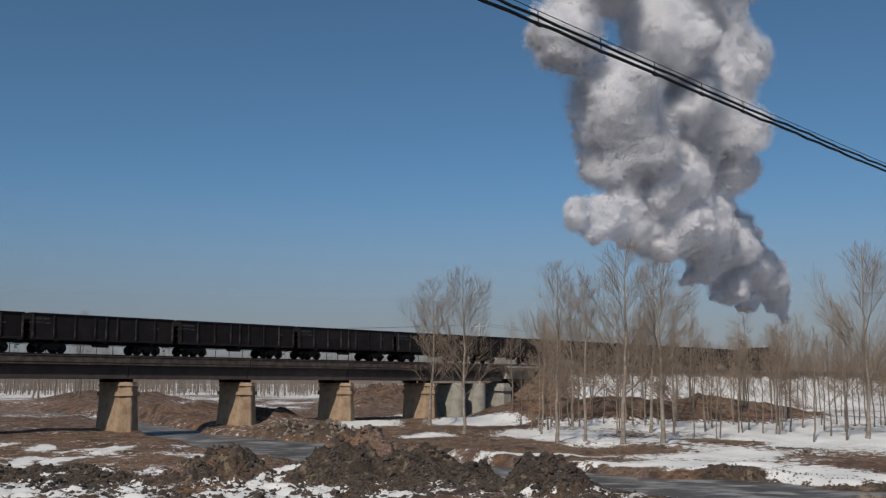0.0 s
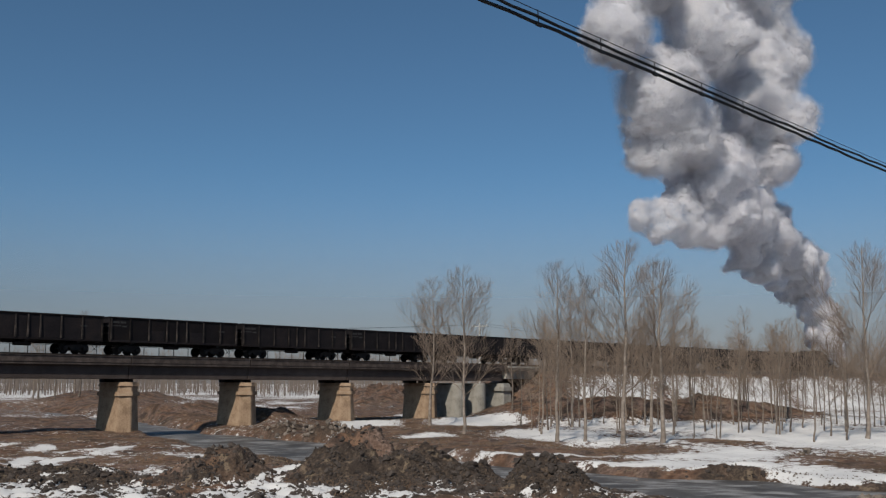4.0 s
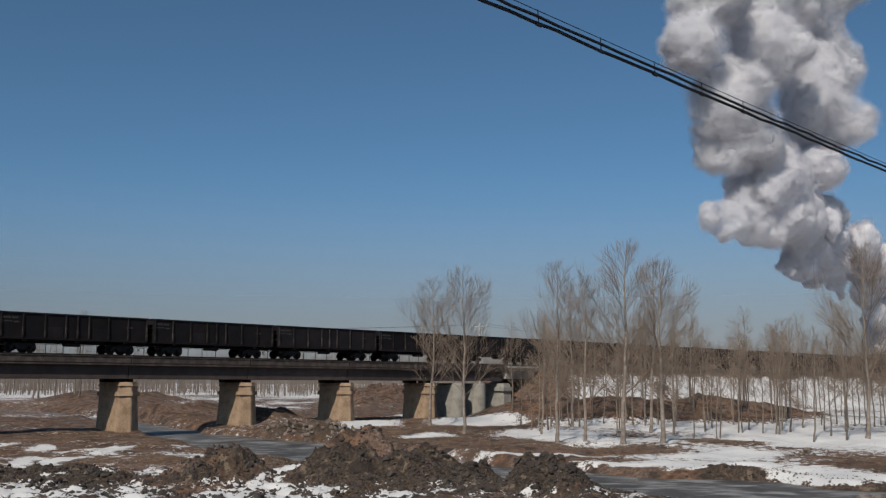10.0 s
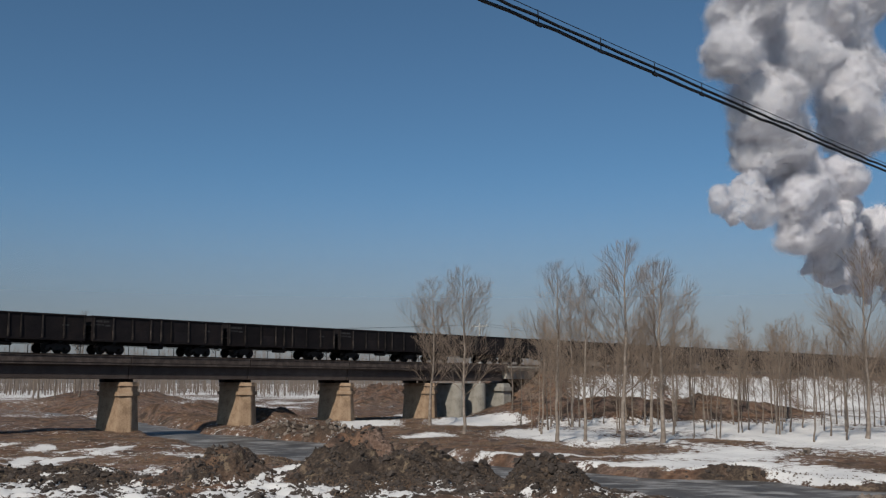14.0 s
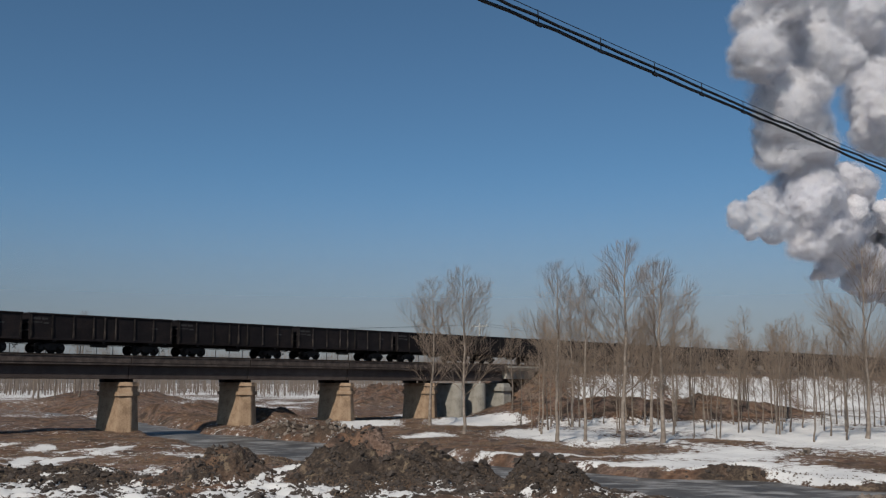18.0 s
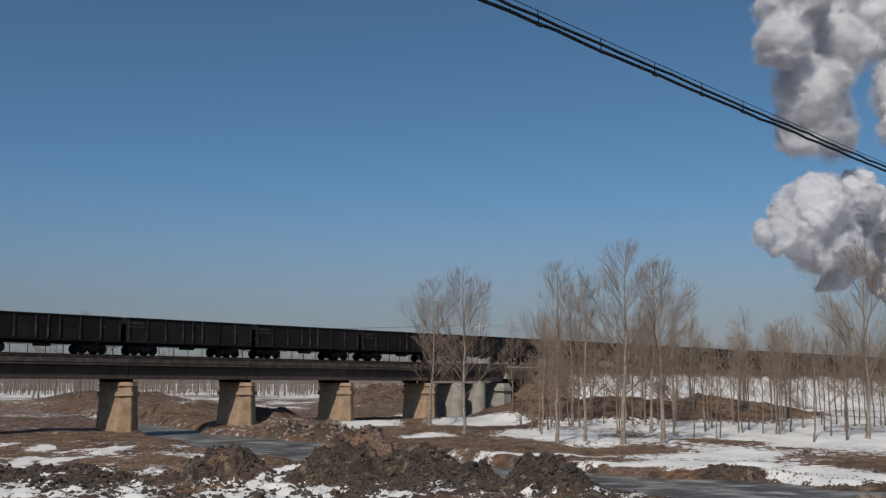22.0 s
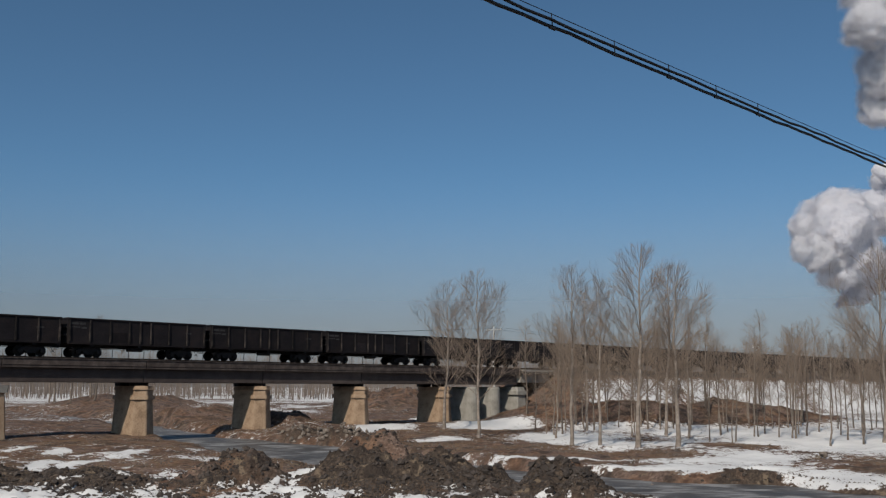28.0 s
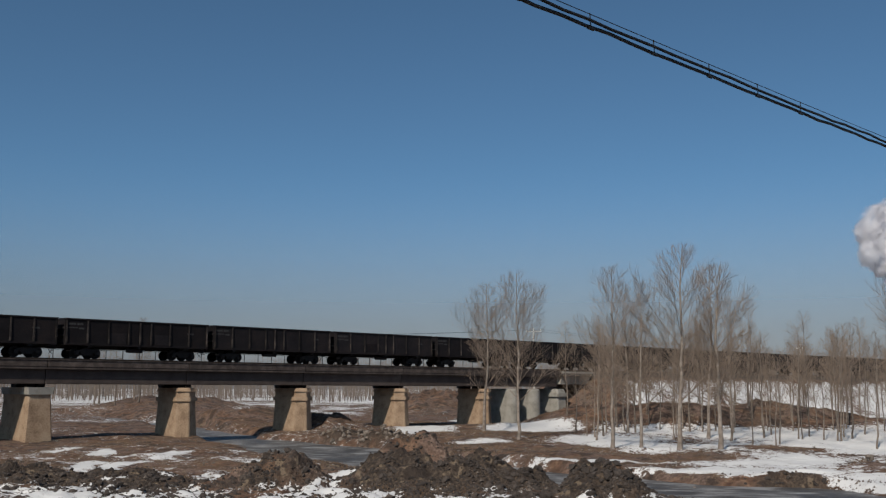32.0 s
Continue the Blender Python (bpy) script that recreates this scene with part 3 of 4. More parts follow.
def span(k):
    s0 = JOINT + k * SPAN
    ob = empty("bridge_span", line_pose(s0, 0, 0), "dark sooty concrete beam span with pale kerb", "bridge span", "spans of the railway bridge")
    a, b = 0.03, SPAN - 0.03
    for y in (0.55, 3.15):
        bm = box(a, b, y - 0.55, y + 0.55, BEAM_LOW, DECK_LOW, 0.03)
        part("beam", bm, DARK_BEAM, ob)
    part("deck_slab", box(a, b, -0.32, 4.3, DECK_LOW, DECK_LOW + 0.16), DARK_BEAM, ob)
    for y0, y1 in ((-0.36, -0.12), (4.06, 4.3)):
        part("kerb", box(a, b, y0, y1, DECK_LOW + 0.162, DECK_TOP, 0.02), KERB, ob, "pale grey concrete kerb")
    part("kerb_lip", box(a, b, -0.42, -0.06, DECK_TOP + 0.002, DECK_TOP + 0.07, 0.015), KERB, ob, "thin projecting kerb slab")
    part("drip_edge", box(a, b, -0.37, -0.322, DECK_LOW - 0.02, DECK_LOW + 0.1), KERB, ob)
    for i in range(8):
        x = (i + 0.5) * SPAN / 8
        part("post", box(x - 0.025, x + 0.025, 4.16, 4.21, DECK_TOP + 0.002, DECK_TOP + 1.05), RUST, ob, "thin iron railing post")
    for z in (DECK_TOP + 1.02,):
        part("rail", box(a, b, 4.165, 4.205, z, z + 0.035), RUST, ob, "thin iron hand rail")
    return ob


for k in range(-3, 4):
    span(k)


def track():
    ob = empty("railway_track", line_pose(0, 1.6, 0), "ballasted single railway track with steel rails", "railway track")
    tagged(ob, kind="structure")
    lo, hi = -320, 900
    s0, s1 = JOINT - 3 * SPAN, ABUT
    part("ballast_bed", prism([(s0, -1.7), (s1, -1.7), (s1, 2.4), (s0, 2.4)], [(s0, -1.5), (s1, -1.5), (s1, 2.2), (s0, 2.2)], DECK_LOW + 0.165, RAIL_Z - 0.24), BALLAST, ob)
    for x0, x1 in ((lo, s0), (s1, hi)):
        part("ballast_bed", prism([(x0, -2.6), (x1, -2.6), (x1, 2.6), (x0, 2.6)], [(x0, -1.6), (x1, -1.6), (x1, 1.6), (x0, 1.6)], RAIL_Z - 0.8, RAIL_Z - 0.24), BALLAST, ob)
    for y in (-0.75, 0.75):
        bm = box(lo, hi, y - 0.065, y + 0.065, RAIL_Z - 0.15, RAIL_Z - 0.13)
        add_box(bm, lo, hi, y - 0.012, y + 0.012, RAIL_Z - 0.13, RAIL_Z - 0.03)
        add_box(bm, lo, hi, y - 0.036, y + 0.036, RAIL_Z - 0.03, RAIL_Z)
        part("rail", bm, STEEL, ob, "brown steel rail")
    me = mesh_of("sleeper", box(-0.11, 0.11, -1.25, 1.25, -0.12, 0, 0.015), SLEEPER)
    for i in range(180):
        part("sleeper", me, SLEEPER, ob, at=pose(20 + i * 0.56, 0, RAIL_Z - 0.15))


track()

# ---- the train ----
FLOOR, TOP = 1.08, 3.15
RIBS = [0.1, 1.85, 3.65, 5.4, 6.4, 7.4, 9.15, 10.95, 12.7]


def bogie(parent, x, meshes):
    ob = part("bogie", meshes["bolster"], RUST, parent, at=pose(x, 0, 0))
    for k in (-1, 1):
        part("side_frame", meshes["frame"], RUST, ob, at=pose(0, k * 1.02, 0))
        for d in (-1, 1):
            part("axle_box", meshes["axle_box"], RUST, ob, at=pose(d * 0.875, k * 1.06, 0.42))
    for d in (-1, 1):
        part("wheelset", meshes["wheelset"], TREAD, ob, at=pose(d * 0.875, 0, 0.42))
    return ob


def bogie_meshes():
    out = {}
    bm = box(-0.42, 0.42, -1.0, 1.0, 0.28, 0.82, 0.03)
    add_rod(bm, (0, 0, 0.82), (0, 0, 1.0), 0.2, 0.2, 10)
    out["bolster"] = mesh_of("bolster", bm, RUST)
    # cast side frame: an arched bar with a spring nest below
    pts = [(-1.1, 0.42), (-0.78, 0.66), (-0.4, 0.74), (0.4, 0.74), (0.78, 0.66), (1.1, 0.42), (0.98, 0.36), (0.55, 0.5), (0.36, 0.24), (-0.36, 0.24), (-0.55, 0.5), (-0.98, 0.36)]
    bm = bmesh.new()
    lo = [bm.verts.new((x, -0.07, z)) for x, z in pts]
    hi = [bm.verts.new((x, 0.07, z)) for x, z in pts]
    bm.faces.new(lo)
    bm.faces.new(hi[::-1])
    for k in range(len(pts)):
        bm.faces.new((lo[k], hi[k], hi[(k + 1) % len(pts)], lo[(k + 1) % len(pts)]))
    bmesh.ops.recalc_face_normals(bm, faces=bm.faces)
    out["frame"] = mesh_of("side_frame", bm, RUST)
    out["axle_box"] = mesh_of("axle_box", box(-0.16, 0.16, -0.13, 0.13, -0.14, 0.16, 0.03), RUST)
    bm = bmesh.new()
    add_rod(bm, (0, -0.95, 0), (0, 0.95, 0), 0.075, 0.075, 10)
    for k in (-1, 1):
        add_rod(bm, (0, k * 0.685, 0), (0, k * 0.815, 0), 0.42, 0.42, 24)
        add_rod(bm, (0, k * 0.65, 0), (0, k * 0.685, 0), 0.45, 0.45, 24)
        for j in range(5):
            a = j * math.tau / 5
            add_rod(bm, (0.25 * math.cos(a), k * 0.81, 0.25 * math.sin(a)), (0.25 * math.cos(a), k * 0.825, 0.25 * math.sin(a)), 0.06, 0.06, 8)
    out["wheelset"] = mesh_of("wheelset", bm, TREAD)
    return out


BOGIE = bogie_meshes()


def gondola():
    """An open-topped coal wagon, 12.4 m over the body; x runs towards the engine, from the rear coupling face."""
    ob = empty("coal_wagon", pose(0, 0, 0), "black open-topped steel coal wagon with ribbed sides", "freight wagon", "wagons of the coal train")
    x0, x1, hw = 0.32, 13.12, 1.55
    bm = box(x0, x1, -0.2, 0.2, 0.78, FLOOR, 0.02)
    add_box(bm, x0, x1, -hw, hw, FLOOR, FLOOR + 0.08)
    for x in (2.4, 6.72, 11.04):
        add_box(bm, x - 0.15, x + 0.15, -hw, hw, 0.86, FLOOR)
    part("underframe", bm, RUST, ob)
    for k in (-1, 1):
        part("side_wall", box(x0, x1, k * hw - 0.03, k * hw + 0.03, FLOOR + 0.08, TOP - 0.14), CAR_PAINT, ob)
        part("side_sill", box(x0, x1, k * (hw + 0.04) - 0.06, k * (hw + 0.04) + 0.06, FLOOR - 0.06, FLOOR + 0.12, 0.015), CAR_PAINT, ob)
        part("top_rail", box(x0 - 0.02, x1 + 0.02, k * (hw + 0.02) - 0.08, k * (hw + 0.02) + 0.08, TOP - 0.14, TOP, 0.02), CAR_PAINT, ob)
        for x in RIBS:
            y = k * (hw + 0.03)
            bm = prism([(x - 0.065, min(y, y + k * 0.12)), (x + 0.065, min(y, y + k * 0.12)), (x + 0.065, max(y, y + k * 0.12)), (x - 0.065, max(y, y + k * 0.12))],
                       [(x - 0.05, min(y, y + k * 0.07)), (x + 0.05, min(y, y + k * 0.07)), (x + 0.05, max(y, y + k * 0.07)), (x - 0.05, max(y, y + k * 0.07))], FLOOR + 0.12, TOP - 0.14)
            part("rib", bm, CAR_RIB, ob, at=pose(x0, 0, 0))
        # two doors low in the side, with hinges
        for x in (4.0, 8.1):
            bm = box(x, x + 1.5, k * (hw + 0.045) - 0.015, k * (hw + 0.045) + 0.015, FLOOR + 0.14, FLOOR + 1.0, 0.01)
            part("side_door", bm, CAR_PAINT, ob, at=pose(0, 0, 0))
    for x in (x0, x1):
        d = 1 if x == x1 else -1
        part("end_wall", box(x - 0.03, x + 0.03, -hw + 0.03, hw - 0.03, FLOOR + 0.08, TOP - 0.14), CAR_PAINT, ob)
        part("end_rail", box(x - 0.07, x + 0.07, -hw - 0.05, hw + 0.05, TOP - 0.138, TOP + 0.01, 0.02), CAR_PAINT, ob)
        for z in (1.7, 2.3):
            part("end_rib", box(min(x, x + d * 0.1), max(x, x + d * 0.1), -hw + 0.05, hw - 0.05, z, z + 0.14, 0.02), CAR_RIB, ob)
        bm = box(min(x, x + d * 0.5), max(x, x + d * 0.5), -0.11, 0.11, 0.76, 1.0, 0.03)
        part("coupler", bm, RUST, ob)
        # brake hose hanging in a bow
        bm = bmesh.new()
        pts = [(x + d * (0.1 + 0.38 * q), 0.32, 0.82 - 1.3 * q * (1.0 - 0.45 * q) * 0.62) for q in (0, 0.33, 0.66, 1.0)]
        for p, q in zip(pts, pts[1:]):
            add_rod(bm, p, q, 0.025, 0.025, 6)
        part("brake_hose", bm, RUST, ob)
        part("step", box(x - d * 0.55, x - d * 0.2, -hw - 0.02, -hw + 0.1, 0.55, 0.6) if d < 0 else box(x - 0.55, x - 0.2, -hw - 0.02, -hw + 0.1, 0.55, 0.6), RUST, ob)
    # brake gear under the floor
    bm = bmesh.new()
    add_rod(bm, (5.9, -0.9, 0.72), (7.3, -0.9, 0.72), 0.17, 0.17, 10)
    add_rod(bm, (3.6, -0.6, 0.78), (9.8, -0.6, 0.78), 0.03, 0.03, 6)
    part("brake_gear", bm, RUST, ob)
    # faded markings, as plain bars
    for a, b, z, h in ((0.75, 1.35, 2.62, 0.16), (1.45, 1.95, 2.62, 0.16), (0.75, 1.5, 2.36, 0.09), (1.6, 2.05, 2.3, 0.13), (11.3, 11.9, 2.2, 0.14)):
        part("painted_mark", box(a + x0 - 0.5, b + x0 - 0.5, -hw - 0.035, -hw - 0.031, z, z + h), MARK, ob, "faded white painted marking")
    for x in (2.4, 11.04):
        bogie(ob, x, BOGIE)
    return ob


def engine():
    """A black steam locomotive with its tender; x runs forward from the tender's rear."""
    ob = empty("steam_locomotive", pose(0, 0, 0), "black steam locomotive with coal tender", "locomotive")
    part("tender_tank", box(0.4, 5.4, -1.5, 1.5, 1.1, 3.1, 0.06), CAR_PAINT, ob)
    part("tender_bunker", box(2.4, 5.2, -1.45, 1.45, 3.102, 3.5, 0.05), CAR_PAINT, ob)
    part("cab", box(5.7, 7.7, -1.5, 1.5, 1.3, 3.6, 0.05), CAR_PAINT, ob)
    part("cab_roof", box(5.5, 7.9, -1.58, 1.58, 3.602, 3.8, 0.08), CAR_PAINT, ob)
    part("boiler", add_rod(bmesh.new(), (7.7, 0, 2.6), (14.2, 0, 2.6), 0.92, 0.86, 24), CAR_PAINT, ob)
    part("chimney", add_rod(bmesh.new(), (13.4, 0, 3.3), (13.4, 0, 4.1), 0.4, 0.36, 16), CAR_PAINT, ob)
    for x in (9.4, 11.4):
        part("dome", add_rod(bmesh.new(), (x, 0, 3.3), (x, 0, 3.8), 0.42, 0.28, 14), CAR_PAINT, ob)
    part("frame", box(5.8, 15.0, -0.6, 0.6, 0.85, 1.5, 0.03), RUST, ob)
    part("running_board", box(7.75, 14.4, -1.5, 1.5, 1.6, 1.68), RUST, ob)
    for k in (-1, 1):
        part("cylinder", add_rod(bmesh.new(), (12.9, k * 1.2, 0.95), (14.2, k * 1.2, 0.95), 0.4, 0.4, 14), RUST, ob)
        part("side_rod", box(7.3, 11.9, k * 1.12 - 0.04, k * 1.12 + 0.04, 0.6, 0.74), STEEL, ob)
    bm = add_rod(bmesh.new(), (0, -0.95, 0), (0, 0.95, 0), 0.1)
    for k in (-1, 1):
        add_rod(bm, (0, k * 0.685, 0), (0, k * 0.815, 0), 0.66, 0.66, 28)
    big = mesh_of("driving_wheels", bm, RUST)
    for x in (7.5, 9.0, 10.5, 12.0):
        driven.append(part("driving_wheelset", big, RUST, ob, at=pose(x, 0, 0.66)))
    part("leading_wheelset", BOGIE["wheelset"], TREAD, ob, at=pose(14.2, 0, 0.42))
    for x in (1.5, 4.2):
        bogie(ob, x, BOGIE)
    return ob


driven = []
first_wagon = gondola()
wagons = [first_wagon]
for k in range(24):
    wagons.append(copy_thing(first_wagon, pose(0, 0, 0)))
locomotive = engine()
wheels = [o for o in scene.objects if o.name.split(".")[0] in ("wheelset", "leading_wheelset")]
HEAD = 9 * CAR


# ---- bare poplars ----
def tube(verts, faces, pts, radii, sides):
    base = len(verts)
    for k, (p, r) in enumerate(zip(pts, radii)):
        d = (pts[min(k + 1, len(pts) - 1)] - pts[max(k - 1, 0)]).normalized()
        x = d.orthogonal().normalized()
        y = d.cross(x)
        for j in range(sides):
            a = j * math.tau / sides
            verts.append(p + x * (r * math.cos(a)) + y * (r * math.sin(a)))
    for k in range(len(pts) - 1):
        for j in range(sides):
            a, b = base + k * sides + j, base + k * sides + (j + 1) % sides
            faces.append((a, b, b + sides, a + sides))


def grow(rng, verts, faces, start, way, length, radius, level, twig_r):
    steps = 6 if level == 1 else 3
    pts, radii, p, d = [start], [radius], start.copy(), way.copy()
    for k in range(steps):
        d = (d + Vector((rng.gauss(0, 0.05), rng.gauss(0, 0.05), 0.03))).normalized()
        p = p + d * (length / steps)
        pts.append(p)
        radii.append(max(twig_r * 0.7, radius * (1 - 0.85 * (k + 1) / steps)))
    tube(verts, faces, pts, radii, 4 if level == 1 else 3)
    if level >= 3 or length < 0.35:
        return
    count = int(length * 3.0) + (2 if level == 1 else 1)
    for j in range(count):
        q = 0.15 + 0.84 * (j + rng.random()) / count
        i = min(steps - 1, int(q * steps))
        at = pts[i].lerp(pts[i + 1], q * steps - i)
        along = (pts[i + 1] - pts[i]).normalized()
        out = Vector((rng.gauss(0, 1), rng.gauss(0, 1), rng.gauss(0, 0.5)))
        out = (out - along * out.dot(along)).normalized()
        nd = (along + out * rng.uniform(0.4, 0.85) + Vector((0, 0, 0.22))).normalized()
        grow(rng, verts, faces, at, nd, (0.3 + length * rng.uniform(0.3, 0.5)) * (1.15 - 0.6 * q), max(twig_r, radius * 0.36), level + 1, twig_r)


def poplar_meshes(seed, height, radius, bare, limbs, spread, twig_r, bark=BARK):
    """A straight leader with upswept limbs; every third limb is a strong one that runs up beside the leader."""
    rng = random.Random(seed)
    tv, tf, cv, cf = [], [], [], []
    pts, radii, p = [], [], Vector((0, 0, -0.25))
    lean = Vector((rng.gauss(0, 0.02), rng.gauss(0, 0.02), 1))
    n = 14
    for k in range(n + 1):
        q = k / n
        pts.append(p.copy())
        radii.append(radius * (1.3 if k == 0 else 1) * (1 - 0.93 * q ** 0.85) + 0.008)
        p = p + (lean + Vector((rng.gauss(0, 0.06), rng.gauss(0, 0.06), 0))) * (height / n)
    tube(tv, tf, pts, radii, 9)
    for j in range(limbs):
        q = bare + (0.97 - bare) * ((j + rng.random()) / limbs) ** 0.9
        i = min(n - 1, int(q * n))
        at = pts[i].lerp(pts[i + 1], q * n - i)
        a = j * 2.4 + rng.gauss(0, 0.4)
        strong = j % 3 == 0
        rise = rng.uniform(0.6, 1.1) + 0.5 * q
        way = Vector((math.cos(a), math.sin(a), rise)).normalized()
        length = height * spread * (0.16 + 0.66 * (1 - min(1, abs((q - 0.38) / 0.66)) ** 2)) * (rng.uniform(0.9, 1.2) if strong else rng.uniform(0.4, 0.75))
        length = min(length, (1.02 - q) * height * 0.75)
        r = radius * (1 - 0.9 * q) * (rng.uniform(0.36, 0.5) if strong else rng.uniform(0.18, 0.28))
        grow(rng, cv, cf, at, way, max(0.6, length), max(twig_r * 1.5, r), 1, twig_r)
    return mesh_from("trunk", tv, tf, bark, True), mesh_from("crown", cv, cf, TWIG)


def poplar(x, y, meshes, label, group="", scale=1.0, turn=0.0, name="poplar_tree"):
    ob = empty(name, pose(x, y, ground_at(x, y), 0, 0, turn) @ Matrix.Scale(scale, 4), label, "tree", group)
    part("trunk", meshes[0], BARK, ob, "pale greyish-tan bark")
    part("crown", meshes[1], TWIG, ob, "thin leafless upswept twigs")
    return ob


TALL = [(-1.2, 97.8, 14.1, 0.16, 0.40), (1.7, 84.1, 13.7, 0.14, 0.42), (8.0, 73.3, 12.9, 0.13, 0.36), (9.9, 72.7, 11.6, 0.12, 0.32), (12.2, 70.9, 14.1, 0.17, 0.43), (14.9, 71.0, 12.6, 0.17, 0.33),
        (31.6, 78.0, 14.8, 0.15, 0.42), (11.6, 94.0, 13.0, 0.13, 0.26), (17.5, 88.0, 14.6, 0.14, 0.28)]
for k, (x, y, h, r, sp) in enumerate(TALL):
    poplar(x, y, poplar_meshes(100 + k, h, r, 0.22, 40, sp, 0.0085), "tall leafless poplar with upswept branches on snowy ground", "tall poplars by the river")

young = [poplar_meshes(200 + k, 7.6 + 0.5 * k, 0.058 + 0.006 * k, 0.28, 27, 0.27, 0.0075, BARK_DARK) for k in range(6)]
rng = random.Random(5)
spots = []
while len(spots) < 105:
    x, y = rng.uniform(6, 46), rng.uniform(78, 116)
    s = (x - FOOT.x) * U.x + (y - FOOT.y) * U.y
    l = (x - FOOT.x) * N.x + (y - FOOT.y) * N.y
    if l > -12 or abs(x / y) > 0.47 or any((x - a) ** 2 + (y - b) ** 2 < 2.2 for a, b in spots):
        continue
    if x / y < 0.22 and rng.random() < 0.35:
        continue
    spots.append((x, y))
for k, (x, y) in enumerate(spots):
    poplar(x, y, young[k % 6], "slender young leafless poplar in a snowy grove", "young poplars in the grove", rng.uniform(0.8, 1.15), rng.uniform(0, 360), "young_poplar")


BANK_TREES = [(-68.2, 176, 11.5, 0.19, 0.30), (-64.6, 174, 12.0, 0.13, 0.26), (-62.4, 177, 10.5, 0.15, 0.28), (-61.0, 175, 14.4, 0.18, 0.30), (-58.4, 179, 11.0, 0.12, 0.26), (-71.0, 181, 9.5, 0.14, 0.3)]
for k, (x, y, h, r, sp) in enumerate(BANK_TREES):
    poplar(x, y, poplar_meshes(300 + k, h, r, 0.3, 20, sp, 0.011, BARK_DARK), "old leafless poplar on the earth bank beyond the bridge", "poplars on the far bank")


def far_woods():
    verts, faces = [], []
    r = random.Random(9)
    ys = [r.uniform(255, 470) for k in range(5200)]
    xs = [r.uniform(-0.5, 0.6) * y for y in ys]
    for x, y, z in zip(xs, ys, ground_height(np.array(xs), np.array(ys)) - 0.2):
        h = r.uniform(8, 13)
        base = Vector((x, y, z))
        tube(verts, faces, [base, base + Vector((r.gauss(0, 0.3), 0, h))], [r.uniform(0.07, 0.13), 0.03], 4)
        for j in range(7):
            q = r.uniform(0.3, 0.95)
            a = r.uniform(0, math.tau)
            p = base + Vector((0, 0, h * q))
            tube(verts, faces, [p, p + Vector((math.cos(a) * 1.2, math.sin(a) * 1.2, r.uniform(1.2, 2.6)))], [0.035, 0.012], 3)
    return tagged(new("far_woods", mesh_from("far_woods", verts, faces, FAR_TREE)), "distant rows of bare poplars over a snowy field", "woods", kind="stuff")


far_woods()

# ---- overhead cables near the camera ----
CA, CB = Vector((0.3831, 9.651, 8.30)), Vector((7.7349, 17.7169, 8.30))
RUN = (CB - CA).normalized()


def cable_point(d, drop, side):
    """d metres along from the near end of the visible stretch."""
    sag = 0.00035 * (d - 6) ** 2 - 0.012
    return CA + RUN * d + Vector((RUN.y, -RUN.x, 0)) * side + Vector((0, 0, -drop + sag))


def cables():
    lo, hi = -24.0, 44.0
    for name, drop, side, r, label in (("overhead_cable", 0.0, 0.0, 0.020, "thick black overhead cable"), ("overhead_cable", -0.054, 0.03, 0.0175, "black overhead cable"),
                                       ("messenger_wire", -0.125, 0.02, 0.005, "thin steel messenger wire")):
        verts, faces, pts = [], [], []
        r0 = random.Random(int(drop * 1000) + 50)
        for k in range(171):
            d = lo + (hi - lo) * k / 170
            wob = 0.006 if r > 0.01 else 0.0
            pts.append(cable_point(d, drop + wob * r0.gauss(0, 1), side))
        tube(verts, faces, pts, [r] * len(pts), 8)
        tagged(new(name, mesh_from(name, verts, faces, CABLE, True)), label + " strung between poles", "cable", "overhead cables")
    for k in range(24):
        d = lo + 3 + k * 1.15
        bm = bmesh.new()
        a, b = cable_point(d, -0.135, 0.02), cable_point(d + 0.03, 0.02, 0.01)
        add_rod(bm, a, b, 0.006, 0.006, 5)
        add_rod(bm, b - RUN * 0.04, b + RUN * 0.04, 0.02, 0.02, 6)
        tagged(new("cable_hanger", mesh_of("cable_hanger", bm, CABLE)), "small wire hanger clipped round the cables", "cable hanger", "cable hangers")
    for d in (lo, hi):
        p = cable_point(d, 0, 0)
        g = ground_at(p.x, p.y) - 0.4
        ob = empty("utility_pole", pose(p.x, p.y, g), "plain wooden utility pole carrying cables", "utility pole")
        part("post", add_rod(bmesh.new(), (0, 0, 0), (0, 0, p.z - g + 0.6), 0.15, 0.11, 12), WOOD, ob)


cables()


def line_pole(s, top):
    p = on_line(s, 9.0, 0)
    g = ground_at(p.x, p.y) - 0.3
    ob = empty("telegraph_pole", pose(p.x, p.y, g, 0, 0, HEADING), "pale concrete telegraph pole beside the railway", "telegraph pole", "telegraph poles")
    h = top - g
    part("post", add_rod(bmesh.new(), (0, 0, 0), (0, 0, h), 0.16, 0.11, 10), POLE_WHITE, ob)
    part("crossarm", box(-0.06, 0.06, -1.3, 1.3, h - 0.5, h - 0.38), POLE_WHITE, ob)
    for y in (-1.2, 1.2):
        part("insulator", add_rod(bmesh.new(), (0, y, h - 0.378), (0, y, h - 0.2), 0.06, 0.04, 8), GLASS_WHITE, ob, "white insulator")


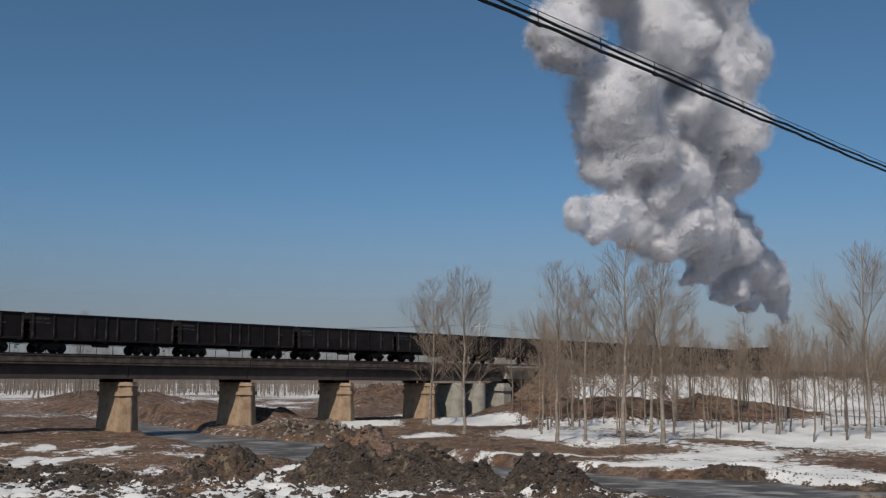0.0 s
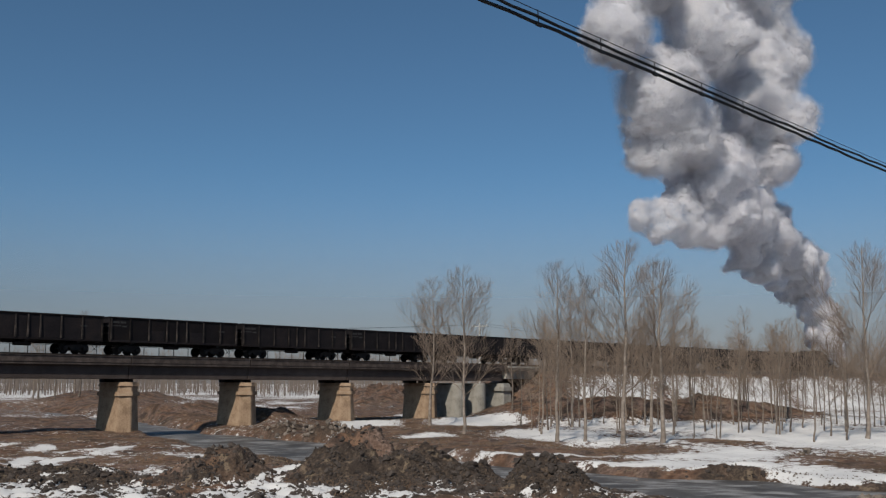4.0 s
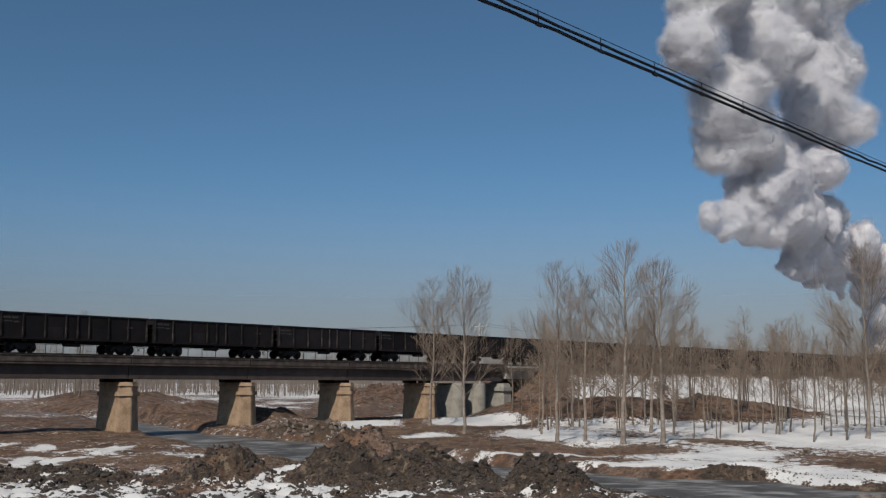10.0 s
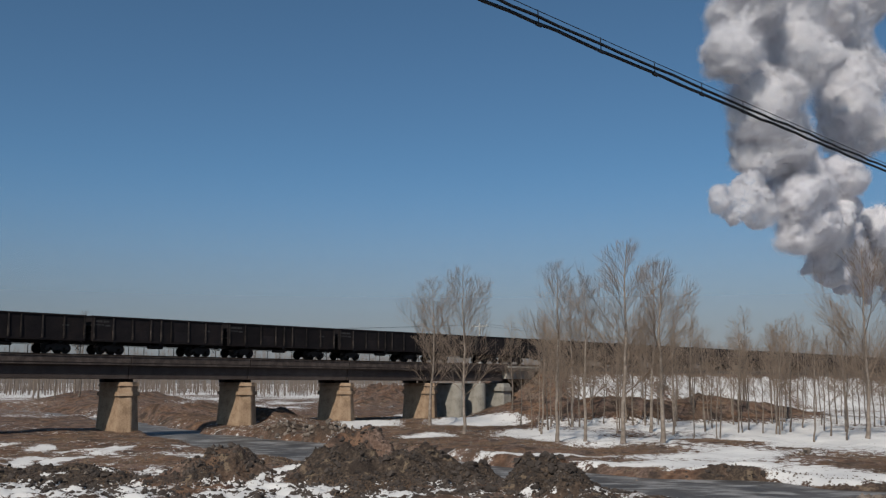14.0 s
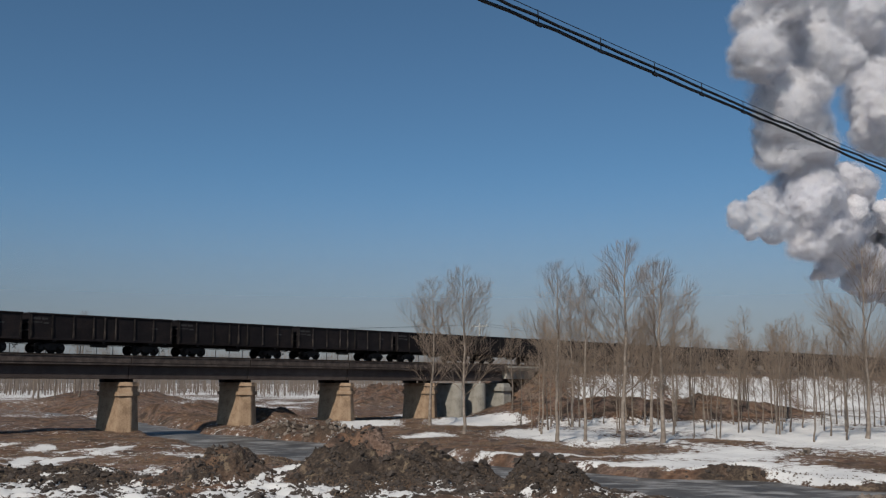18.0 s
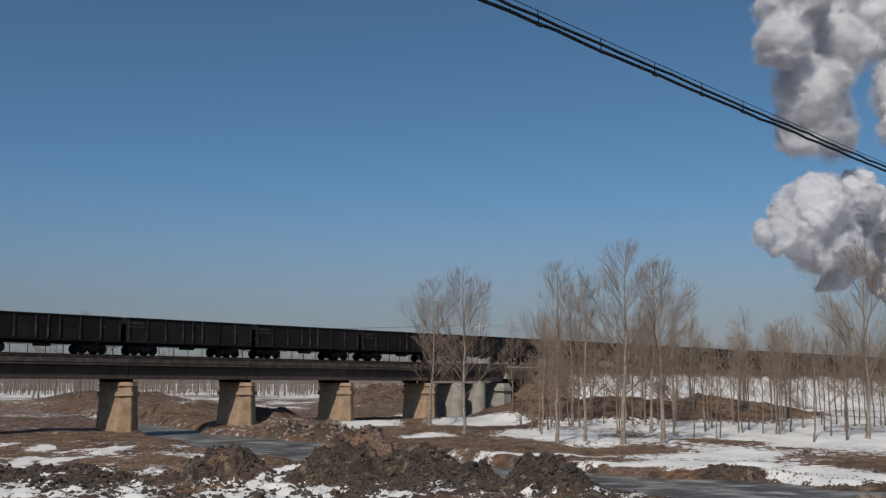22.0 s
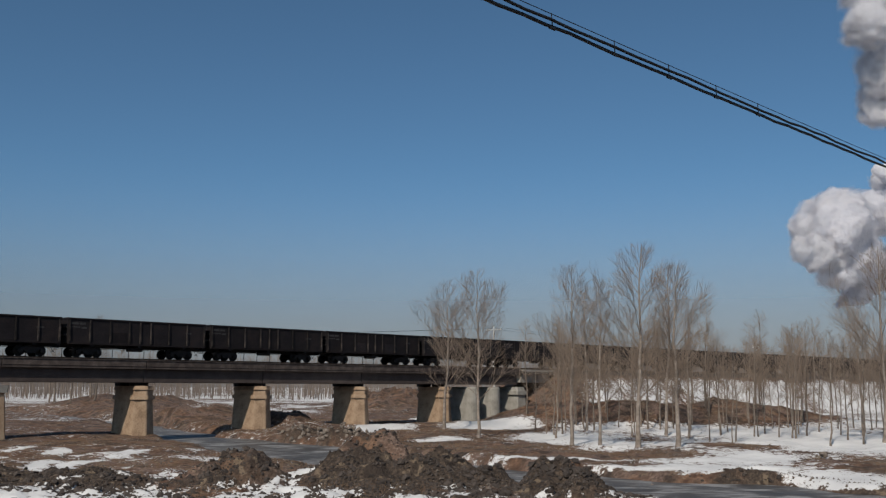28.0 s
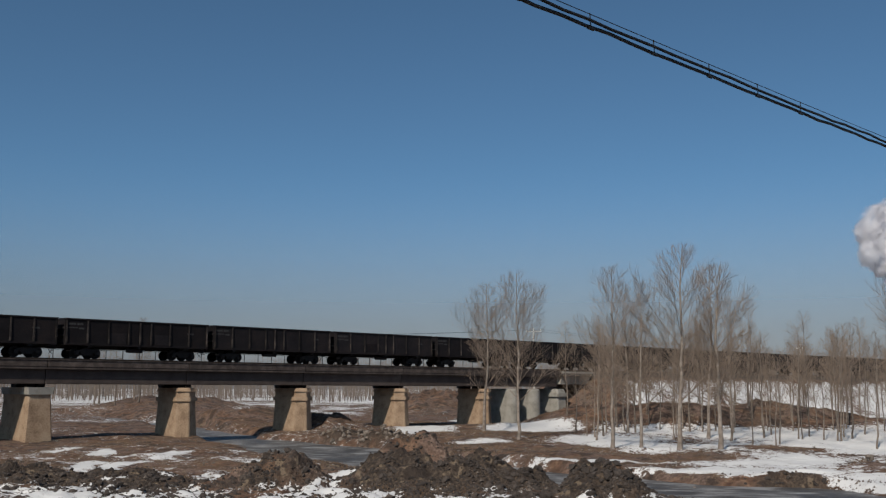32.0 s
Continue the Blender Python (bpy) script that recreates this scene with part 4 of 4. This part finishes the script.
LINE_POLES = [(20.0, 9.0), (101.1, 12.4), (190.0, 11.4)]
for s_pole, top in LINE_POLES:
    line_pole(s_pole, top)
for (s0, t0), (s1, t1) in zip(LINE_POLES, LINE_POLES[1:]):
    for side in (-1.2, 1.2):
        verts, faces = [], []
        a, b = on_line(s0, 9.0 + side, t0 - 0.2), on_line(s1, 9.0 + side, t1 - 0.2)
        pts = [a.lerp(b, q / 12) - Vector((0, 0, 2.4 * (q / 12) * (1 - q / 12))) for q in range(13)]
        tube(verts, faces, pts, [0.012] * 13, 5)
        tagged(new("telegraph_wire", mesh_from("telegraph_wire", verts, faces, CABLE)), "thin dark wire between the telegraph poles", "wire", "telegraph wires")


def mast():
    p = on_line(169.3, 7.5, 0)
    g = ground_at(p.x, p.y) - 0.3
    ob = empty("lamp_mast", pose(p.x, p.y, g, 0, 0, HEADING), "pale mast with white floodlights beside the railway", "lamp mast")
    h = 12.0 - g
    part("post", add_rod(bmesh.new(), (0, 0, 0), (0, 0, h), 0.12, 0.08, 10), POLE_WHITE, ob)
    part("crossarm", box(-0.9, 0.9, -0.05, 0.05, h - 0.6, h - 0.5), POLE_WHITE, ob)
    for x, z in ((-0.75, h - 0.48), (0.75, h - 0.48), (0.0, h + 0.002)):
        part("lamp_head", box(x - 0.28, x + 0.28, -0.25, 0.2, z, z + 0.4, 0.06), GLASS_WHITE, ob, "white lamp head")


mast()

# ---- loose stones and clods ----
def lump(rng, r):
    bm = bmesh.new()
    bmesh.ops.create_icosphere(bm, subdivisions=1, radius=r)
    for v in bm.verts:
        v.co *= rng.uniform(0.7, 1.25)
    return bm


rng = random.Random(77)
lumps = [mesh_of("stone", lump(rng, 0.32), STONE) for k in range(5)]


def rubble_heap(cx, cy, rx, ry, count, size, label):
    for k in range(count):
        a, q = rng.uniform(0, math.tau), math.sqrt(rng.random())
        x, y = cx + rx * q * math.cos(a), cy + ry * q * math.sin(a)
        lift = max(0, 0.5 * (1 - q)) * size
        ob = new("stone", lumps[k % 5])
        s = size * rng.uniform(0.5, 1.4)
        ob.matrix_basis = pose(x, y, ground_at(x, y) + 0.08 * s + lift, rng.uniform(0, 360), rng.uniform(0, 360), 0) @ Matrix.Diagonal((s, s, s * 0.8, 1))
        tagged(ob, label, "stone", "stones of the rubble heaps")


rubble_heap(-8.6, 83.0, 2.6, 2.0, 60, 0.55, "broken grey-brown stone in a rubble heap by the ice")
rubble_heap(-12.9, 87.5, 2.4, 2.6, 50, 0.5, "broken pale concrete lump in a rubble heap")
rubble_heap(17.6, 42.4, 1.6, 1.5, 30, 0.7, "broken grey stone on the river bank")
rubble_heap(9.6, 50.5, 3.2, 0.5, 40, 0.45, "small reddish stone along the ice edge")
rubble_heap(21.9, 63.4, 0.5, 0.3, 5, 0.6, "brown stone lying on the snow")


def clods():
    verts, faces = [], []
    r = random.Random(31)
    ico = bmesh.new()
    bmesh.ops.create_icosphere(ico, subdivisions=1, radius=1)
    base = [v.co.copy() for v in ico.verts]
    tris = [[v.index for v in f.verts] for f in ico.faces]
    ico.free()
    xs, ys = [], []
    while len(xs) < 9000:
        m = MOUNDS[r.randrange(12)]
        x, y = m[0] + r.gauss(0, 1.0) * m[2], m[1] + r.gauss(0, 1.0) * m[3]
        xs.append(x)
        ys.append(y)
    while len(xs) < 19000:
        x, y = r.uniform(-21, 7), r.uniform(38.6, 46)
        if value_noise(x, y, 0.9, 171) + 0.5 * value_noise(x, y, 0.4, 172) > 0.0:
            xs.append(x)
            ys.append(y)
    zs = ground_height(np.array(xs), np.array(ys))
    for x, y, z in zip(xs, ys, zs):
        if z < 0.12:
            continue
        s = min(0.13, 0.023 * math.exp(r.gauss(0, 0.75)))
        n = len(verts)
        for b in base:
            q = r.uniform(0.5, 1.5) * s
            verts.append((x + b.x * q * 1.3, y + b.y * q * 1.2, z + b.z * q))
        faces.extend([[n + i for i in t] for t in tris])
    return tagged(new("earth_clods", mesh_from("earth_clods", verts, faces, CLOD)), "dark frozen clods strewn over the heaps", "clods", kind="stuff")


clods()


def dry_grass():
    """Tufts of dead stalks on the bare ground between the snow."""
    r = random.Random(44)
    xs = [r.uniform(-30, 34) for k in range(60000)]
    ys = [40 + 85 * r.random() ** 1.3 for k in xs]
    gx, gy = np.array(xs), np.array(ys)
    z = ground_height(gx, gy)
    bare = (snow_cover(gx, gy) < 0.42) & (z > 0.3) & (z < 5) & (bump_shape(gx, gy, MOUNDS) < 0.2) & (np.abs(gx) < 0.5 * gy + 2) & (fractal(gx, gy, 3.0, 2, 151) > -0.15)
    verts, faces = [], []
    for x, y, h in zip(gx[bare], gy[bare], z[bare]):
        for j in range(4):
            a, tall = r.uniform(0, math.tau), r.uniform(0.03, 0.13)
            bx, by = x + r.gauss(0, 0.1), y + r.gauss(0, 0.1)
            w = 0.008 + 0.012 * r.random()
            n = len(verts)
            verts.extend(((bx - w, by, h - 0.03), (bx + w, by, h - 0.03), (bx + math.cos(a) * tall * 0.7, by + math.sin(a) * tall * 0.7, h + tall)))
            faces.append((n, n + 1, n + 2))
    return tagged(new("dry_grass", mesh_from("dry_grass", verts, faces, GRASS)), "short dead brown grass on the river banks", "grass", kind="stuff")


dry_grass()


def gravel():
    """Small stones along the ice and over the banks."""
    r = random.Random(45)
    gx = np.array([r.uniform(-28, 26) for k in range(26000)])
    gy = np.array([39 + 62 * r.random() ** 1.2 for k in range(26000)])
    off = river_offset(gx, gy)
    z = ground_height(gx, gy)
    keep = (z > 0.02) & (z < 3) & ((off < 3.2) | (snow_cover(gx, gy) < 0.3)) & (fractal(gx, gy, 2.4, 2, 161) > 0.1)
    verts, faces = [], []
    for x, y, h in zip(gx[keep], gy[keep], z[keep]):
        s = min(0.11, 0.035 * math.exp(r.gauss(0, 0.6)))
        n = len(verts)
        for a, b, c in ((1, 0, 0), (-1, 0, 0), (0, 1, 0), (0, -1, 0), (0, 0, 1), (0, 0, -0.5)):
            q = s * r.uniform(0.6, 1.4)
            verts.append((x + a * q, y + b * q, h + c * q))
        faces.extend([(n + i, n + j, n + k) for i, j, k in ((0, 2, 4), (2, 1, 4), (1, 3, 4), (3, 0, 4), (2, 0, 5), (1, 2, 5), (3, 1, 5), (0, 3, 5))])
    return tagged(new("gravel", mesh_from("gravel", verts, faces, STONE)), "scattered grey-brown stones along the frozen river", "gravel", kind="stuff")


gravel()

# ---- steam ----
CHIMNEY = HEAD + 13.4
plume = empty("steam_plume", pose(0, 0, 0), "billowing white and grey exhaust steam of the locomotive", "steam")


def shrink(me, by):
    """Draw a skin in along its normals."""
    co, no = np.empty(len(me.vertices) * 3), np.empty(len(me.vertices) * 3)
    me.vertices.foreach_get("co", co)
    me.vertices.foreach_get("normal", no)
    me.vertices.foreach_set("co", co - no * by)
    me.update()


def billow(name, blobs, voxel, seed, lumps, mat):
    """Round masses melted into one skin, with rolls and creases of several sizes."""
    bm = bmesh.new()
    for x, y, z, r in blobs:
        bmesh.ops.create_icosphere(bm, subdivisions=3, radius=r, matrix=Matrix.Translation((x, y, z)))
    raw = new(name, bpy.data.meshes.new(name))
    bm.to_mesh(raw.data)
    bm.free()
    mod = raw.modifiers.new("skin", "REMESH")
    mod.mode, mod.voxel_size = "VOXEL", voxel
    soft = raw.modifiers.new("soft", "SMOOTH")
    soft.iterations, soft.factor = 55, 0.7
    bpy.context.view_layer.update()
    me = bpy.data.meshes.new_from_object(raw.evaluated_get(bpy.context.evaluated_depsgraph_get()))
    bpy.data.objects.remove(raw)
    me.name = name
    off = Vector((seed * 13.7, seed * 7.1, seed * 3.3))
    co, no = np.empty(len(me.vertices) * 3), np.empty(len(me.vertices) * 3)
    me.vertices.foreach_get("co", co)
    me.vertices.foreach_get("normal", no)
    push = []
    for p in co.reshape(-1, 3):
        q = Vector(p) / lumps + off
        push.append(0.40 * noise.fractal(q * 0.6, 0.95, 2.1, 6) + 0.16 * abs(noise.noise(q * 1.1)) + 0.05 * abs(noise.noise(q * 2.4)))
    me.vertices.foreach_set("co", co + no * lumps * np.repeat(push, 3))
    me.update()
    me.materials.clear()
    me.materials.append(mat)
    for f in me.polygons:
        f.use_smooth = True
    return me


def drift_noise(p, scale, seed):
    """Smooth noise in space, about -1 to 1, from crossing waves."""
    gen = np.random.default_rng(seed)
    total = np.zeros(len(p))
    for k in range(7):
        way = gen.normal(0, 1, 3)
        way *= gen.uniform(0.7, 1.6) / np.linalg.norm(way)
        total += np.sin(p @ way * (math.tau / scale) + gen.uniform(0, math.tau) + 1.3 * np.sin(p @ gen.normal(0, 0.5, 3) * (math.tau / scale)))
    return total / 3.0


def flecks(name, me, area, size, spread, seed, mat):
    """A loose drift of fine flecks round a skin: it thins out with the distance from it and is torn into wisps."""
    gen = np.random.default_rng(seed)
    me.calc_loop_triangles()
    tri = np.empty(len(me.loop_triangles) * 3, np.int32)
    me.loop_triangles.foreach_get("vertices", tri)
    tri = tri.reshape(-1, 3)
    co, no = np.empty(len(me.vertices) * 3), np.empty(len(me.vertices) * 3)
    me.vertices.foreach_get("co", co)
    me.vertices.foreach_get("normal", no)
    co, no = co.reshape(-1, 3), no.reshape(-1, 3)
    a, b, c = co[tri[:, 0]], co[tri[:, 1]], co[tri[:, 2]]
    sizes = 0.5 * np.linalg.norm(np.cross(b - a, c - a), axis=1)
    count = int(area * sizes.sum() / (0.73 * size ** 2))
    pick = gen.choice(len(tri), count, p=sizes / sizes.sum())
    u, v = gen.random(count), gen.random(count)
    u, v = np.where(u + v > 1, 1 - u, u)[:, None], np.where(u + v > 1, 1 - v, v)[:, None]
    at = a[pick] * (1 - u - v) + b[pick] * u + c[pick] * v
    n = no[tri[pick, 0]]
    reach = np.clip(0.7 + 0.55 * drift_noise(at, 6 * spread, seed) + 0.3 * drift_noise(at, 2 * spread, seed + 50), 0.15, 2.3)
    out_by = gen.random(count) ** 1.9 * reach * spread
    at = at + n * (out_by - 0.5 * spread)[:, None] + gen.normal(0, 0.08 * spread, (count, 3))
    n = n + gen.normal(0, 0.15, (count, 3))
    n /= np.linalg.norm(n, axis=1)[:, None]
    e = np.cross(n, gen.normal(0, 1, (count, 3)))
    e /= np.linalg.norm(e, axis=1)[:, None]
    f = np.cross(n, e)
    k = size * gen.uniform(0.5, 1.0, (count, 3, 1))
    verts = np.stack([at + e * k[:, 0], at - 0.5 * e * k[:, 1] + 0.87 * f * k[:, 1], at - 0.5 * e * k[:, 2] - 0.87 * f * k[:, 2]], 1).reshape(-1, 3)
    out = bpy.data.meshes.new(name)
    out.vertices.add(count * 3)
    out.vertices.foreach_set("co", verts.ravel())
    out.loops.add(count * 3)
    out.loops.foreach_set("vertex_index", np.arange(count * 3, dtype=np.int32))
    out.polygons.add(count)
    out.polygons.foreach_set("loop_start", np.arange(0, count * 3, 3, dtype=np.int32))
    out.update(calc_edges=True)
    out.materials.append(mat)
    return out


def fringed(rng, cores, ratio=0.5, count=3):
    """Masses with smaller ones budding from their sides."""
    blobs = list(cores)
    for x, y, z, r in cores:
        for k in range(count):
            a, b = rng.uniform(0, math.tau), rng.uniform(-0.8, 0.8)
            d, q = r * rng.uniform(0.75, 1.1), r * ratio * rng.uniform(0.5, 1.3)
            blobs.append((x + d * math.cos(a) * math.cos(b), y + d * math.sin(a) * math.cos(b), z + d * math.sin(b), q))
    return blobs


puff_rows = []
rng = random.Random(12)


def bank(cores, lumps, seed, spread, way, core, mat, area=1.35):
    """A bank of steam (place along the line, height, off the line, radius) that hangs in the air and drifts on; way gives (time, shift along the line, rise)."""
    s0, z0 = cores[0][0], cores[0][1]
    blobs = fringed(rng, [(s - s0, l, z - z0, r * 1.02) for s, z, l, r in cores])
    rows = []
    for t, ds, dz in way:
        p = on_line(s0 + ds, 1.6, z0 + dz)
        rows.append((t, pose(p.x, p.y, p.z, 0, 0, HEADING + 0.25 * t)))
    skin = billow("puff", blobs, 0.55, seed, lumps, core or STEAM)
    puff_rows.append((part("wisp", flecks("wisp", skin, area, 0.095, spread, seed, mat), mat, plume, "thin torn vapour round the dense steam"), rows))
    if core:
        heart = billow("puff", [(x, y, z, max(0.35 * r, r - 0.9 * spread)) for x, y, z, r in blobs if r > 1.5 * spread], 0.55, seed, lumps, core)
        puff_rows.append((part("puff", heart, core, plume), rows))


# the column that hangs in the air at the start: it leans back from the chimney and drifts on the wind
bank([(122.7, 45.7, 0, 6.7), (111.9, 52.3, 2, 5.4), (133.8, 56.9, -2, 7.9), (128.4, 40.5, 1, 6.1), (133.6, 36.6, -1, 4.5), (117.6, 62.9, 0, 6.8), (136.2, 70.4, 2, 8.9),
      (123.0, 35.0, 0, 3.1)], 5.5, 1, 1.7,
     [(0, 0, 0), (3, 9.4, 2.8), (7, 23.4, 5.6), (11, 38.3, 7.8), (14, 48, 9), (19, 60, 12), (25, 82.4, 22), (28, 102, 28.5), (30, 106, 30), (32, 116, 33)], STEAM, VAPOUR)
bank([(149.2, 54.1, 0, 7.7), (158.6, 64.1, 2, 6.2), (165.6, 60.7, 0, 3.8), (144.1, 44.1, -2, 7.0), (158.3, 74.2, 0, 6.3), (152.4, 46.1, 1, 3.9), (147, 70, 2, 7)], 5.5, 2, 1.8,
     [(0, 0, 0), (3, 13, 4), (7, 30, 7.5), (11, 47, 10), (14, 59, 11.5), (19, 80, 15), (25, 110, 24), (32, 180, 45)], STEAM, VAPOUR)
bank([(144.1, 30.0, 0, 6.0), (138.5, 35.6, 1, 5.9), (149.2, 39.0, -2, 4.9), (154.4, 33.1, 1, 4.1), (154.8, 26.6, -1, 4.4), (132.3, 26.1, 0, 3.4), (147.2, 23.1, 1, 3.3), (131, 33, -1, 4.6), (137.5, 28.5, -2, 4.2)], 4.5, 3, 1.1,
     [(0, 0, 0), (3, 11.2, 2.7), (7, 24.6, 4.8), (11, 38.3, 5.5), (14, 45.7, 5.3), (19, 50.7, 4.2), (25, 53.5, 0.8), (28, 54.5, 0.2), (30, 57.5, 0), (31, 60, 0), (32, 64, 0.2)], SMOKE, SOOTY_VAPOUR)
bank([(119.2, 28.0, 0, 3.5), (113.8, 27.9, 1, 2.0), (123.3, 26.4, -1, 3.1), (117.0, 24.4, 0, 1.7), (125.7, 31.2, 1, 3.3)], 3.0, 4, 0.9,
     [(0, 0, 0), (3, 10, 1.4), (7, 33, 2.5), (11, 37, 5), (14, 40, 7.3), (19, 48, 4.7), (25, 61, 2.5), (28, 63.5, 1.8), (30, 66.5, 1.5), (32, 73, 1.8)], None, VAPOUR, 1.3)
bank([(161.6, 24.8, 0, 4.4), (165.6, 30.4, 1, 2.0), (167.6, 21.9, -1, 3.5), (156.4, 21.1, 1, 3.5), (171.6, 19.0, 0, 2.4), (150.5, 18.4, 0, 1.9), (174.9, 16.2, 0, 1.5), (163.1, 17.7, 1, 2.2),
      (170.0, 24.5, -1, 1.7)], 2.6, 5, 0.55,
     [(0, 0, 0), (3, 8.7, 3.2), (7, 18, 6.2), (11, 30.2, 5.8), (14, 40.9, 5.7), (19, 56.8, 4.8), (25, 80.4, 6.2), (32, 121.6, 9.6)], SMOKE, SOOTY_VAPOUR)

SHAPES = 5
PUFFS, SOOTY_PUFFS = [], []
for k in range(SHAPES):
    masses = [(0, 0, 0, 0.62)] + [(rng.uniform(-0.45, 0.45), rng.uniform(-0.45, 0.45), rng.uniform(-0.35, 0.35), rng.uniform(0.3, 0.55)) for i in range(6)]
    for kind, core, mat in ((PUFFS, STEAM, VAPOUR), (SOOTY_PUFFS, SMOKE, SOOTY_VAPOUR)):
        skin = billow("puff", masses, 0.08, 10 + k, 0.6, core)
        loose = flecks("wisp", skin, 1.2, 0.036, 0.2, 10 + k, mat)
        shrink(skin, 0.07)
        kind.append((skin, loose, core, mat))


def add_puff(k, r, rows, sooty):
    skin, loose, core, mat = (SOOTY_PUFFS if sooty else PUFFS)[k % SHAPES]
    for name, me, stuff, label in (("puff", skin, core, ""), ("wisp", loose, mat, "thin torn vapour round the dense steam")):
        ob = part(name, me, stuff, plume, label)
        ob.scale = (r, r, r * 0.95)
        puff_rows.append((ob, rows))


def fresh_steam(born, age):
    """Way along the line, height and width of steam of that age."""
    s = train_way(born) + CHIMNEY + 0.5 + 1.5 * age + 1.0 * (1 - math.exp(-age / 1.5))
    return s, 3.6 + 21 * (1 - math.exp(-age / 2.6)) + 0.5 * age, 0.5 + 5.6 * (1 - math.exp(-age / 3.0)) + 0.1 * age


# steam that leaves the chimney during the clip; each puff rides along with the engine until it comes out
births = [0.05 + 0.26 * k for k in range(44)] + [11.6 + 1.9 * k for k in range(11)]
for k, born in enumerate(births):
    a, e = rng.uniform(0, math.tau), 0.8 * math.sqrt(rng.random())
    ex, ey, ez = e * math.cos(a), e * math.sin(a), rng.uniform(-0.5, 0.5)
    r = rng.uniform(3.0, 5.2) if born < 11.5 else rng.uniform(4.0, 5.2)
    turn, spin = rng.uniform(0, 360), rng.uniform(-5, 5)
    ages = [0.0, 0.4, 0.8, 1.4, 2.2, 3.2, 4.5, 6.0, 8.0, 11.0, 15.0, 20.0, 26.0, 32.0]
    stops = sorted({round(max(0.0, born - 0.4), 2), round(born, 2), *(round(born + g, 2) for g in ages if born + g < 31.9), 32.0})
    rows = []
    if born > 0.5:
        p = on_line(train_way(0) + CHIMNEY, 1.6, -9)
        rows.append((0.0, pose(p.x, p.y, p.z, 0, 0, turn)))
    for t in stops:
        if t < born - 0.01 or (t == 0.0 and born > 0.01):
            p = on_line(train_way(t) + CHIMNEY, 1.6, -4.5)
        else:
            s, h, w = fresh_steam(born, t - born)
            p = on_line(s + ex * w, 1.6 + ey * w, RAIL_Z + h + ez * w)
        if rows and frame(rows[-1][0]) >= frame(t):
            continue
        rows.append((t, pose(p.x, p.y, p.z, 0, 0, turn + spin * t)))
    add_puff(k, r, rows, born < 7)


def motions():
    times = [4.0 * k for k in range(9)]
    for k, w in enumerate(wagons):
        walk(w, [(t, line_pose(train_way(t) + HEAD - (k + 1) * CAR, 1.6, RAIL_Z)) for t in times])
    walk(locomotive, [(t, line_pose(train_way(t) + HEAD, 1.6, RAIL_Z)) for t in times])
    for group, r, step in ((wheels, 0.42, 0.1), (driven, 0.66, 0.16)):
        count = int(32.0 / step)
        for w in group:
            at = w.matrix_basis.translation.copy()
            rows = []
            for i in range(count + 1):
                t = 32.0 * i / count
                rows.append((t, pose(at.x, at.y, at.z, 0, math.degrees((train_way(t) - 36.9) / r) % 360, 0)))
            walk(w, rows)
    for ob, rows in puff_rows:
        walk(ob, rows)


motions()
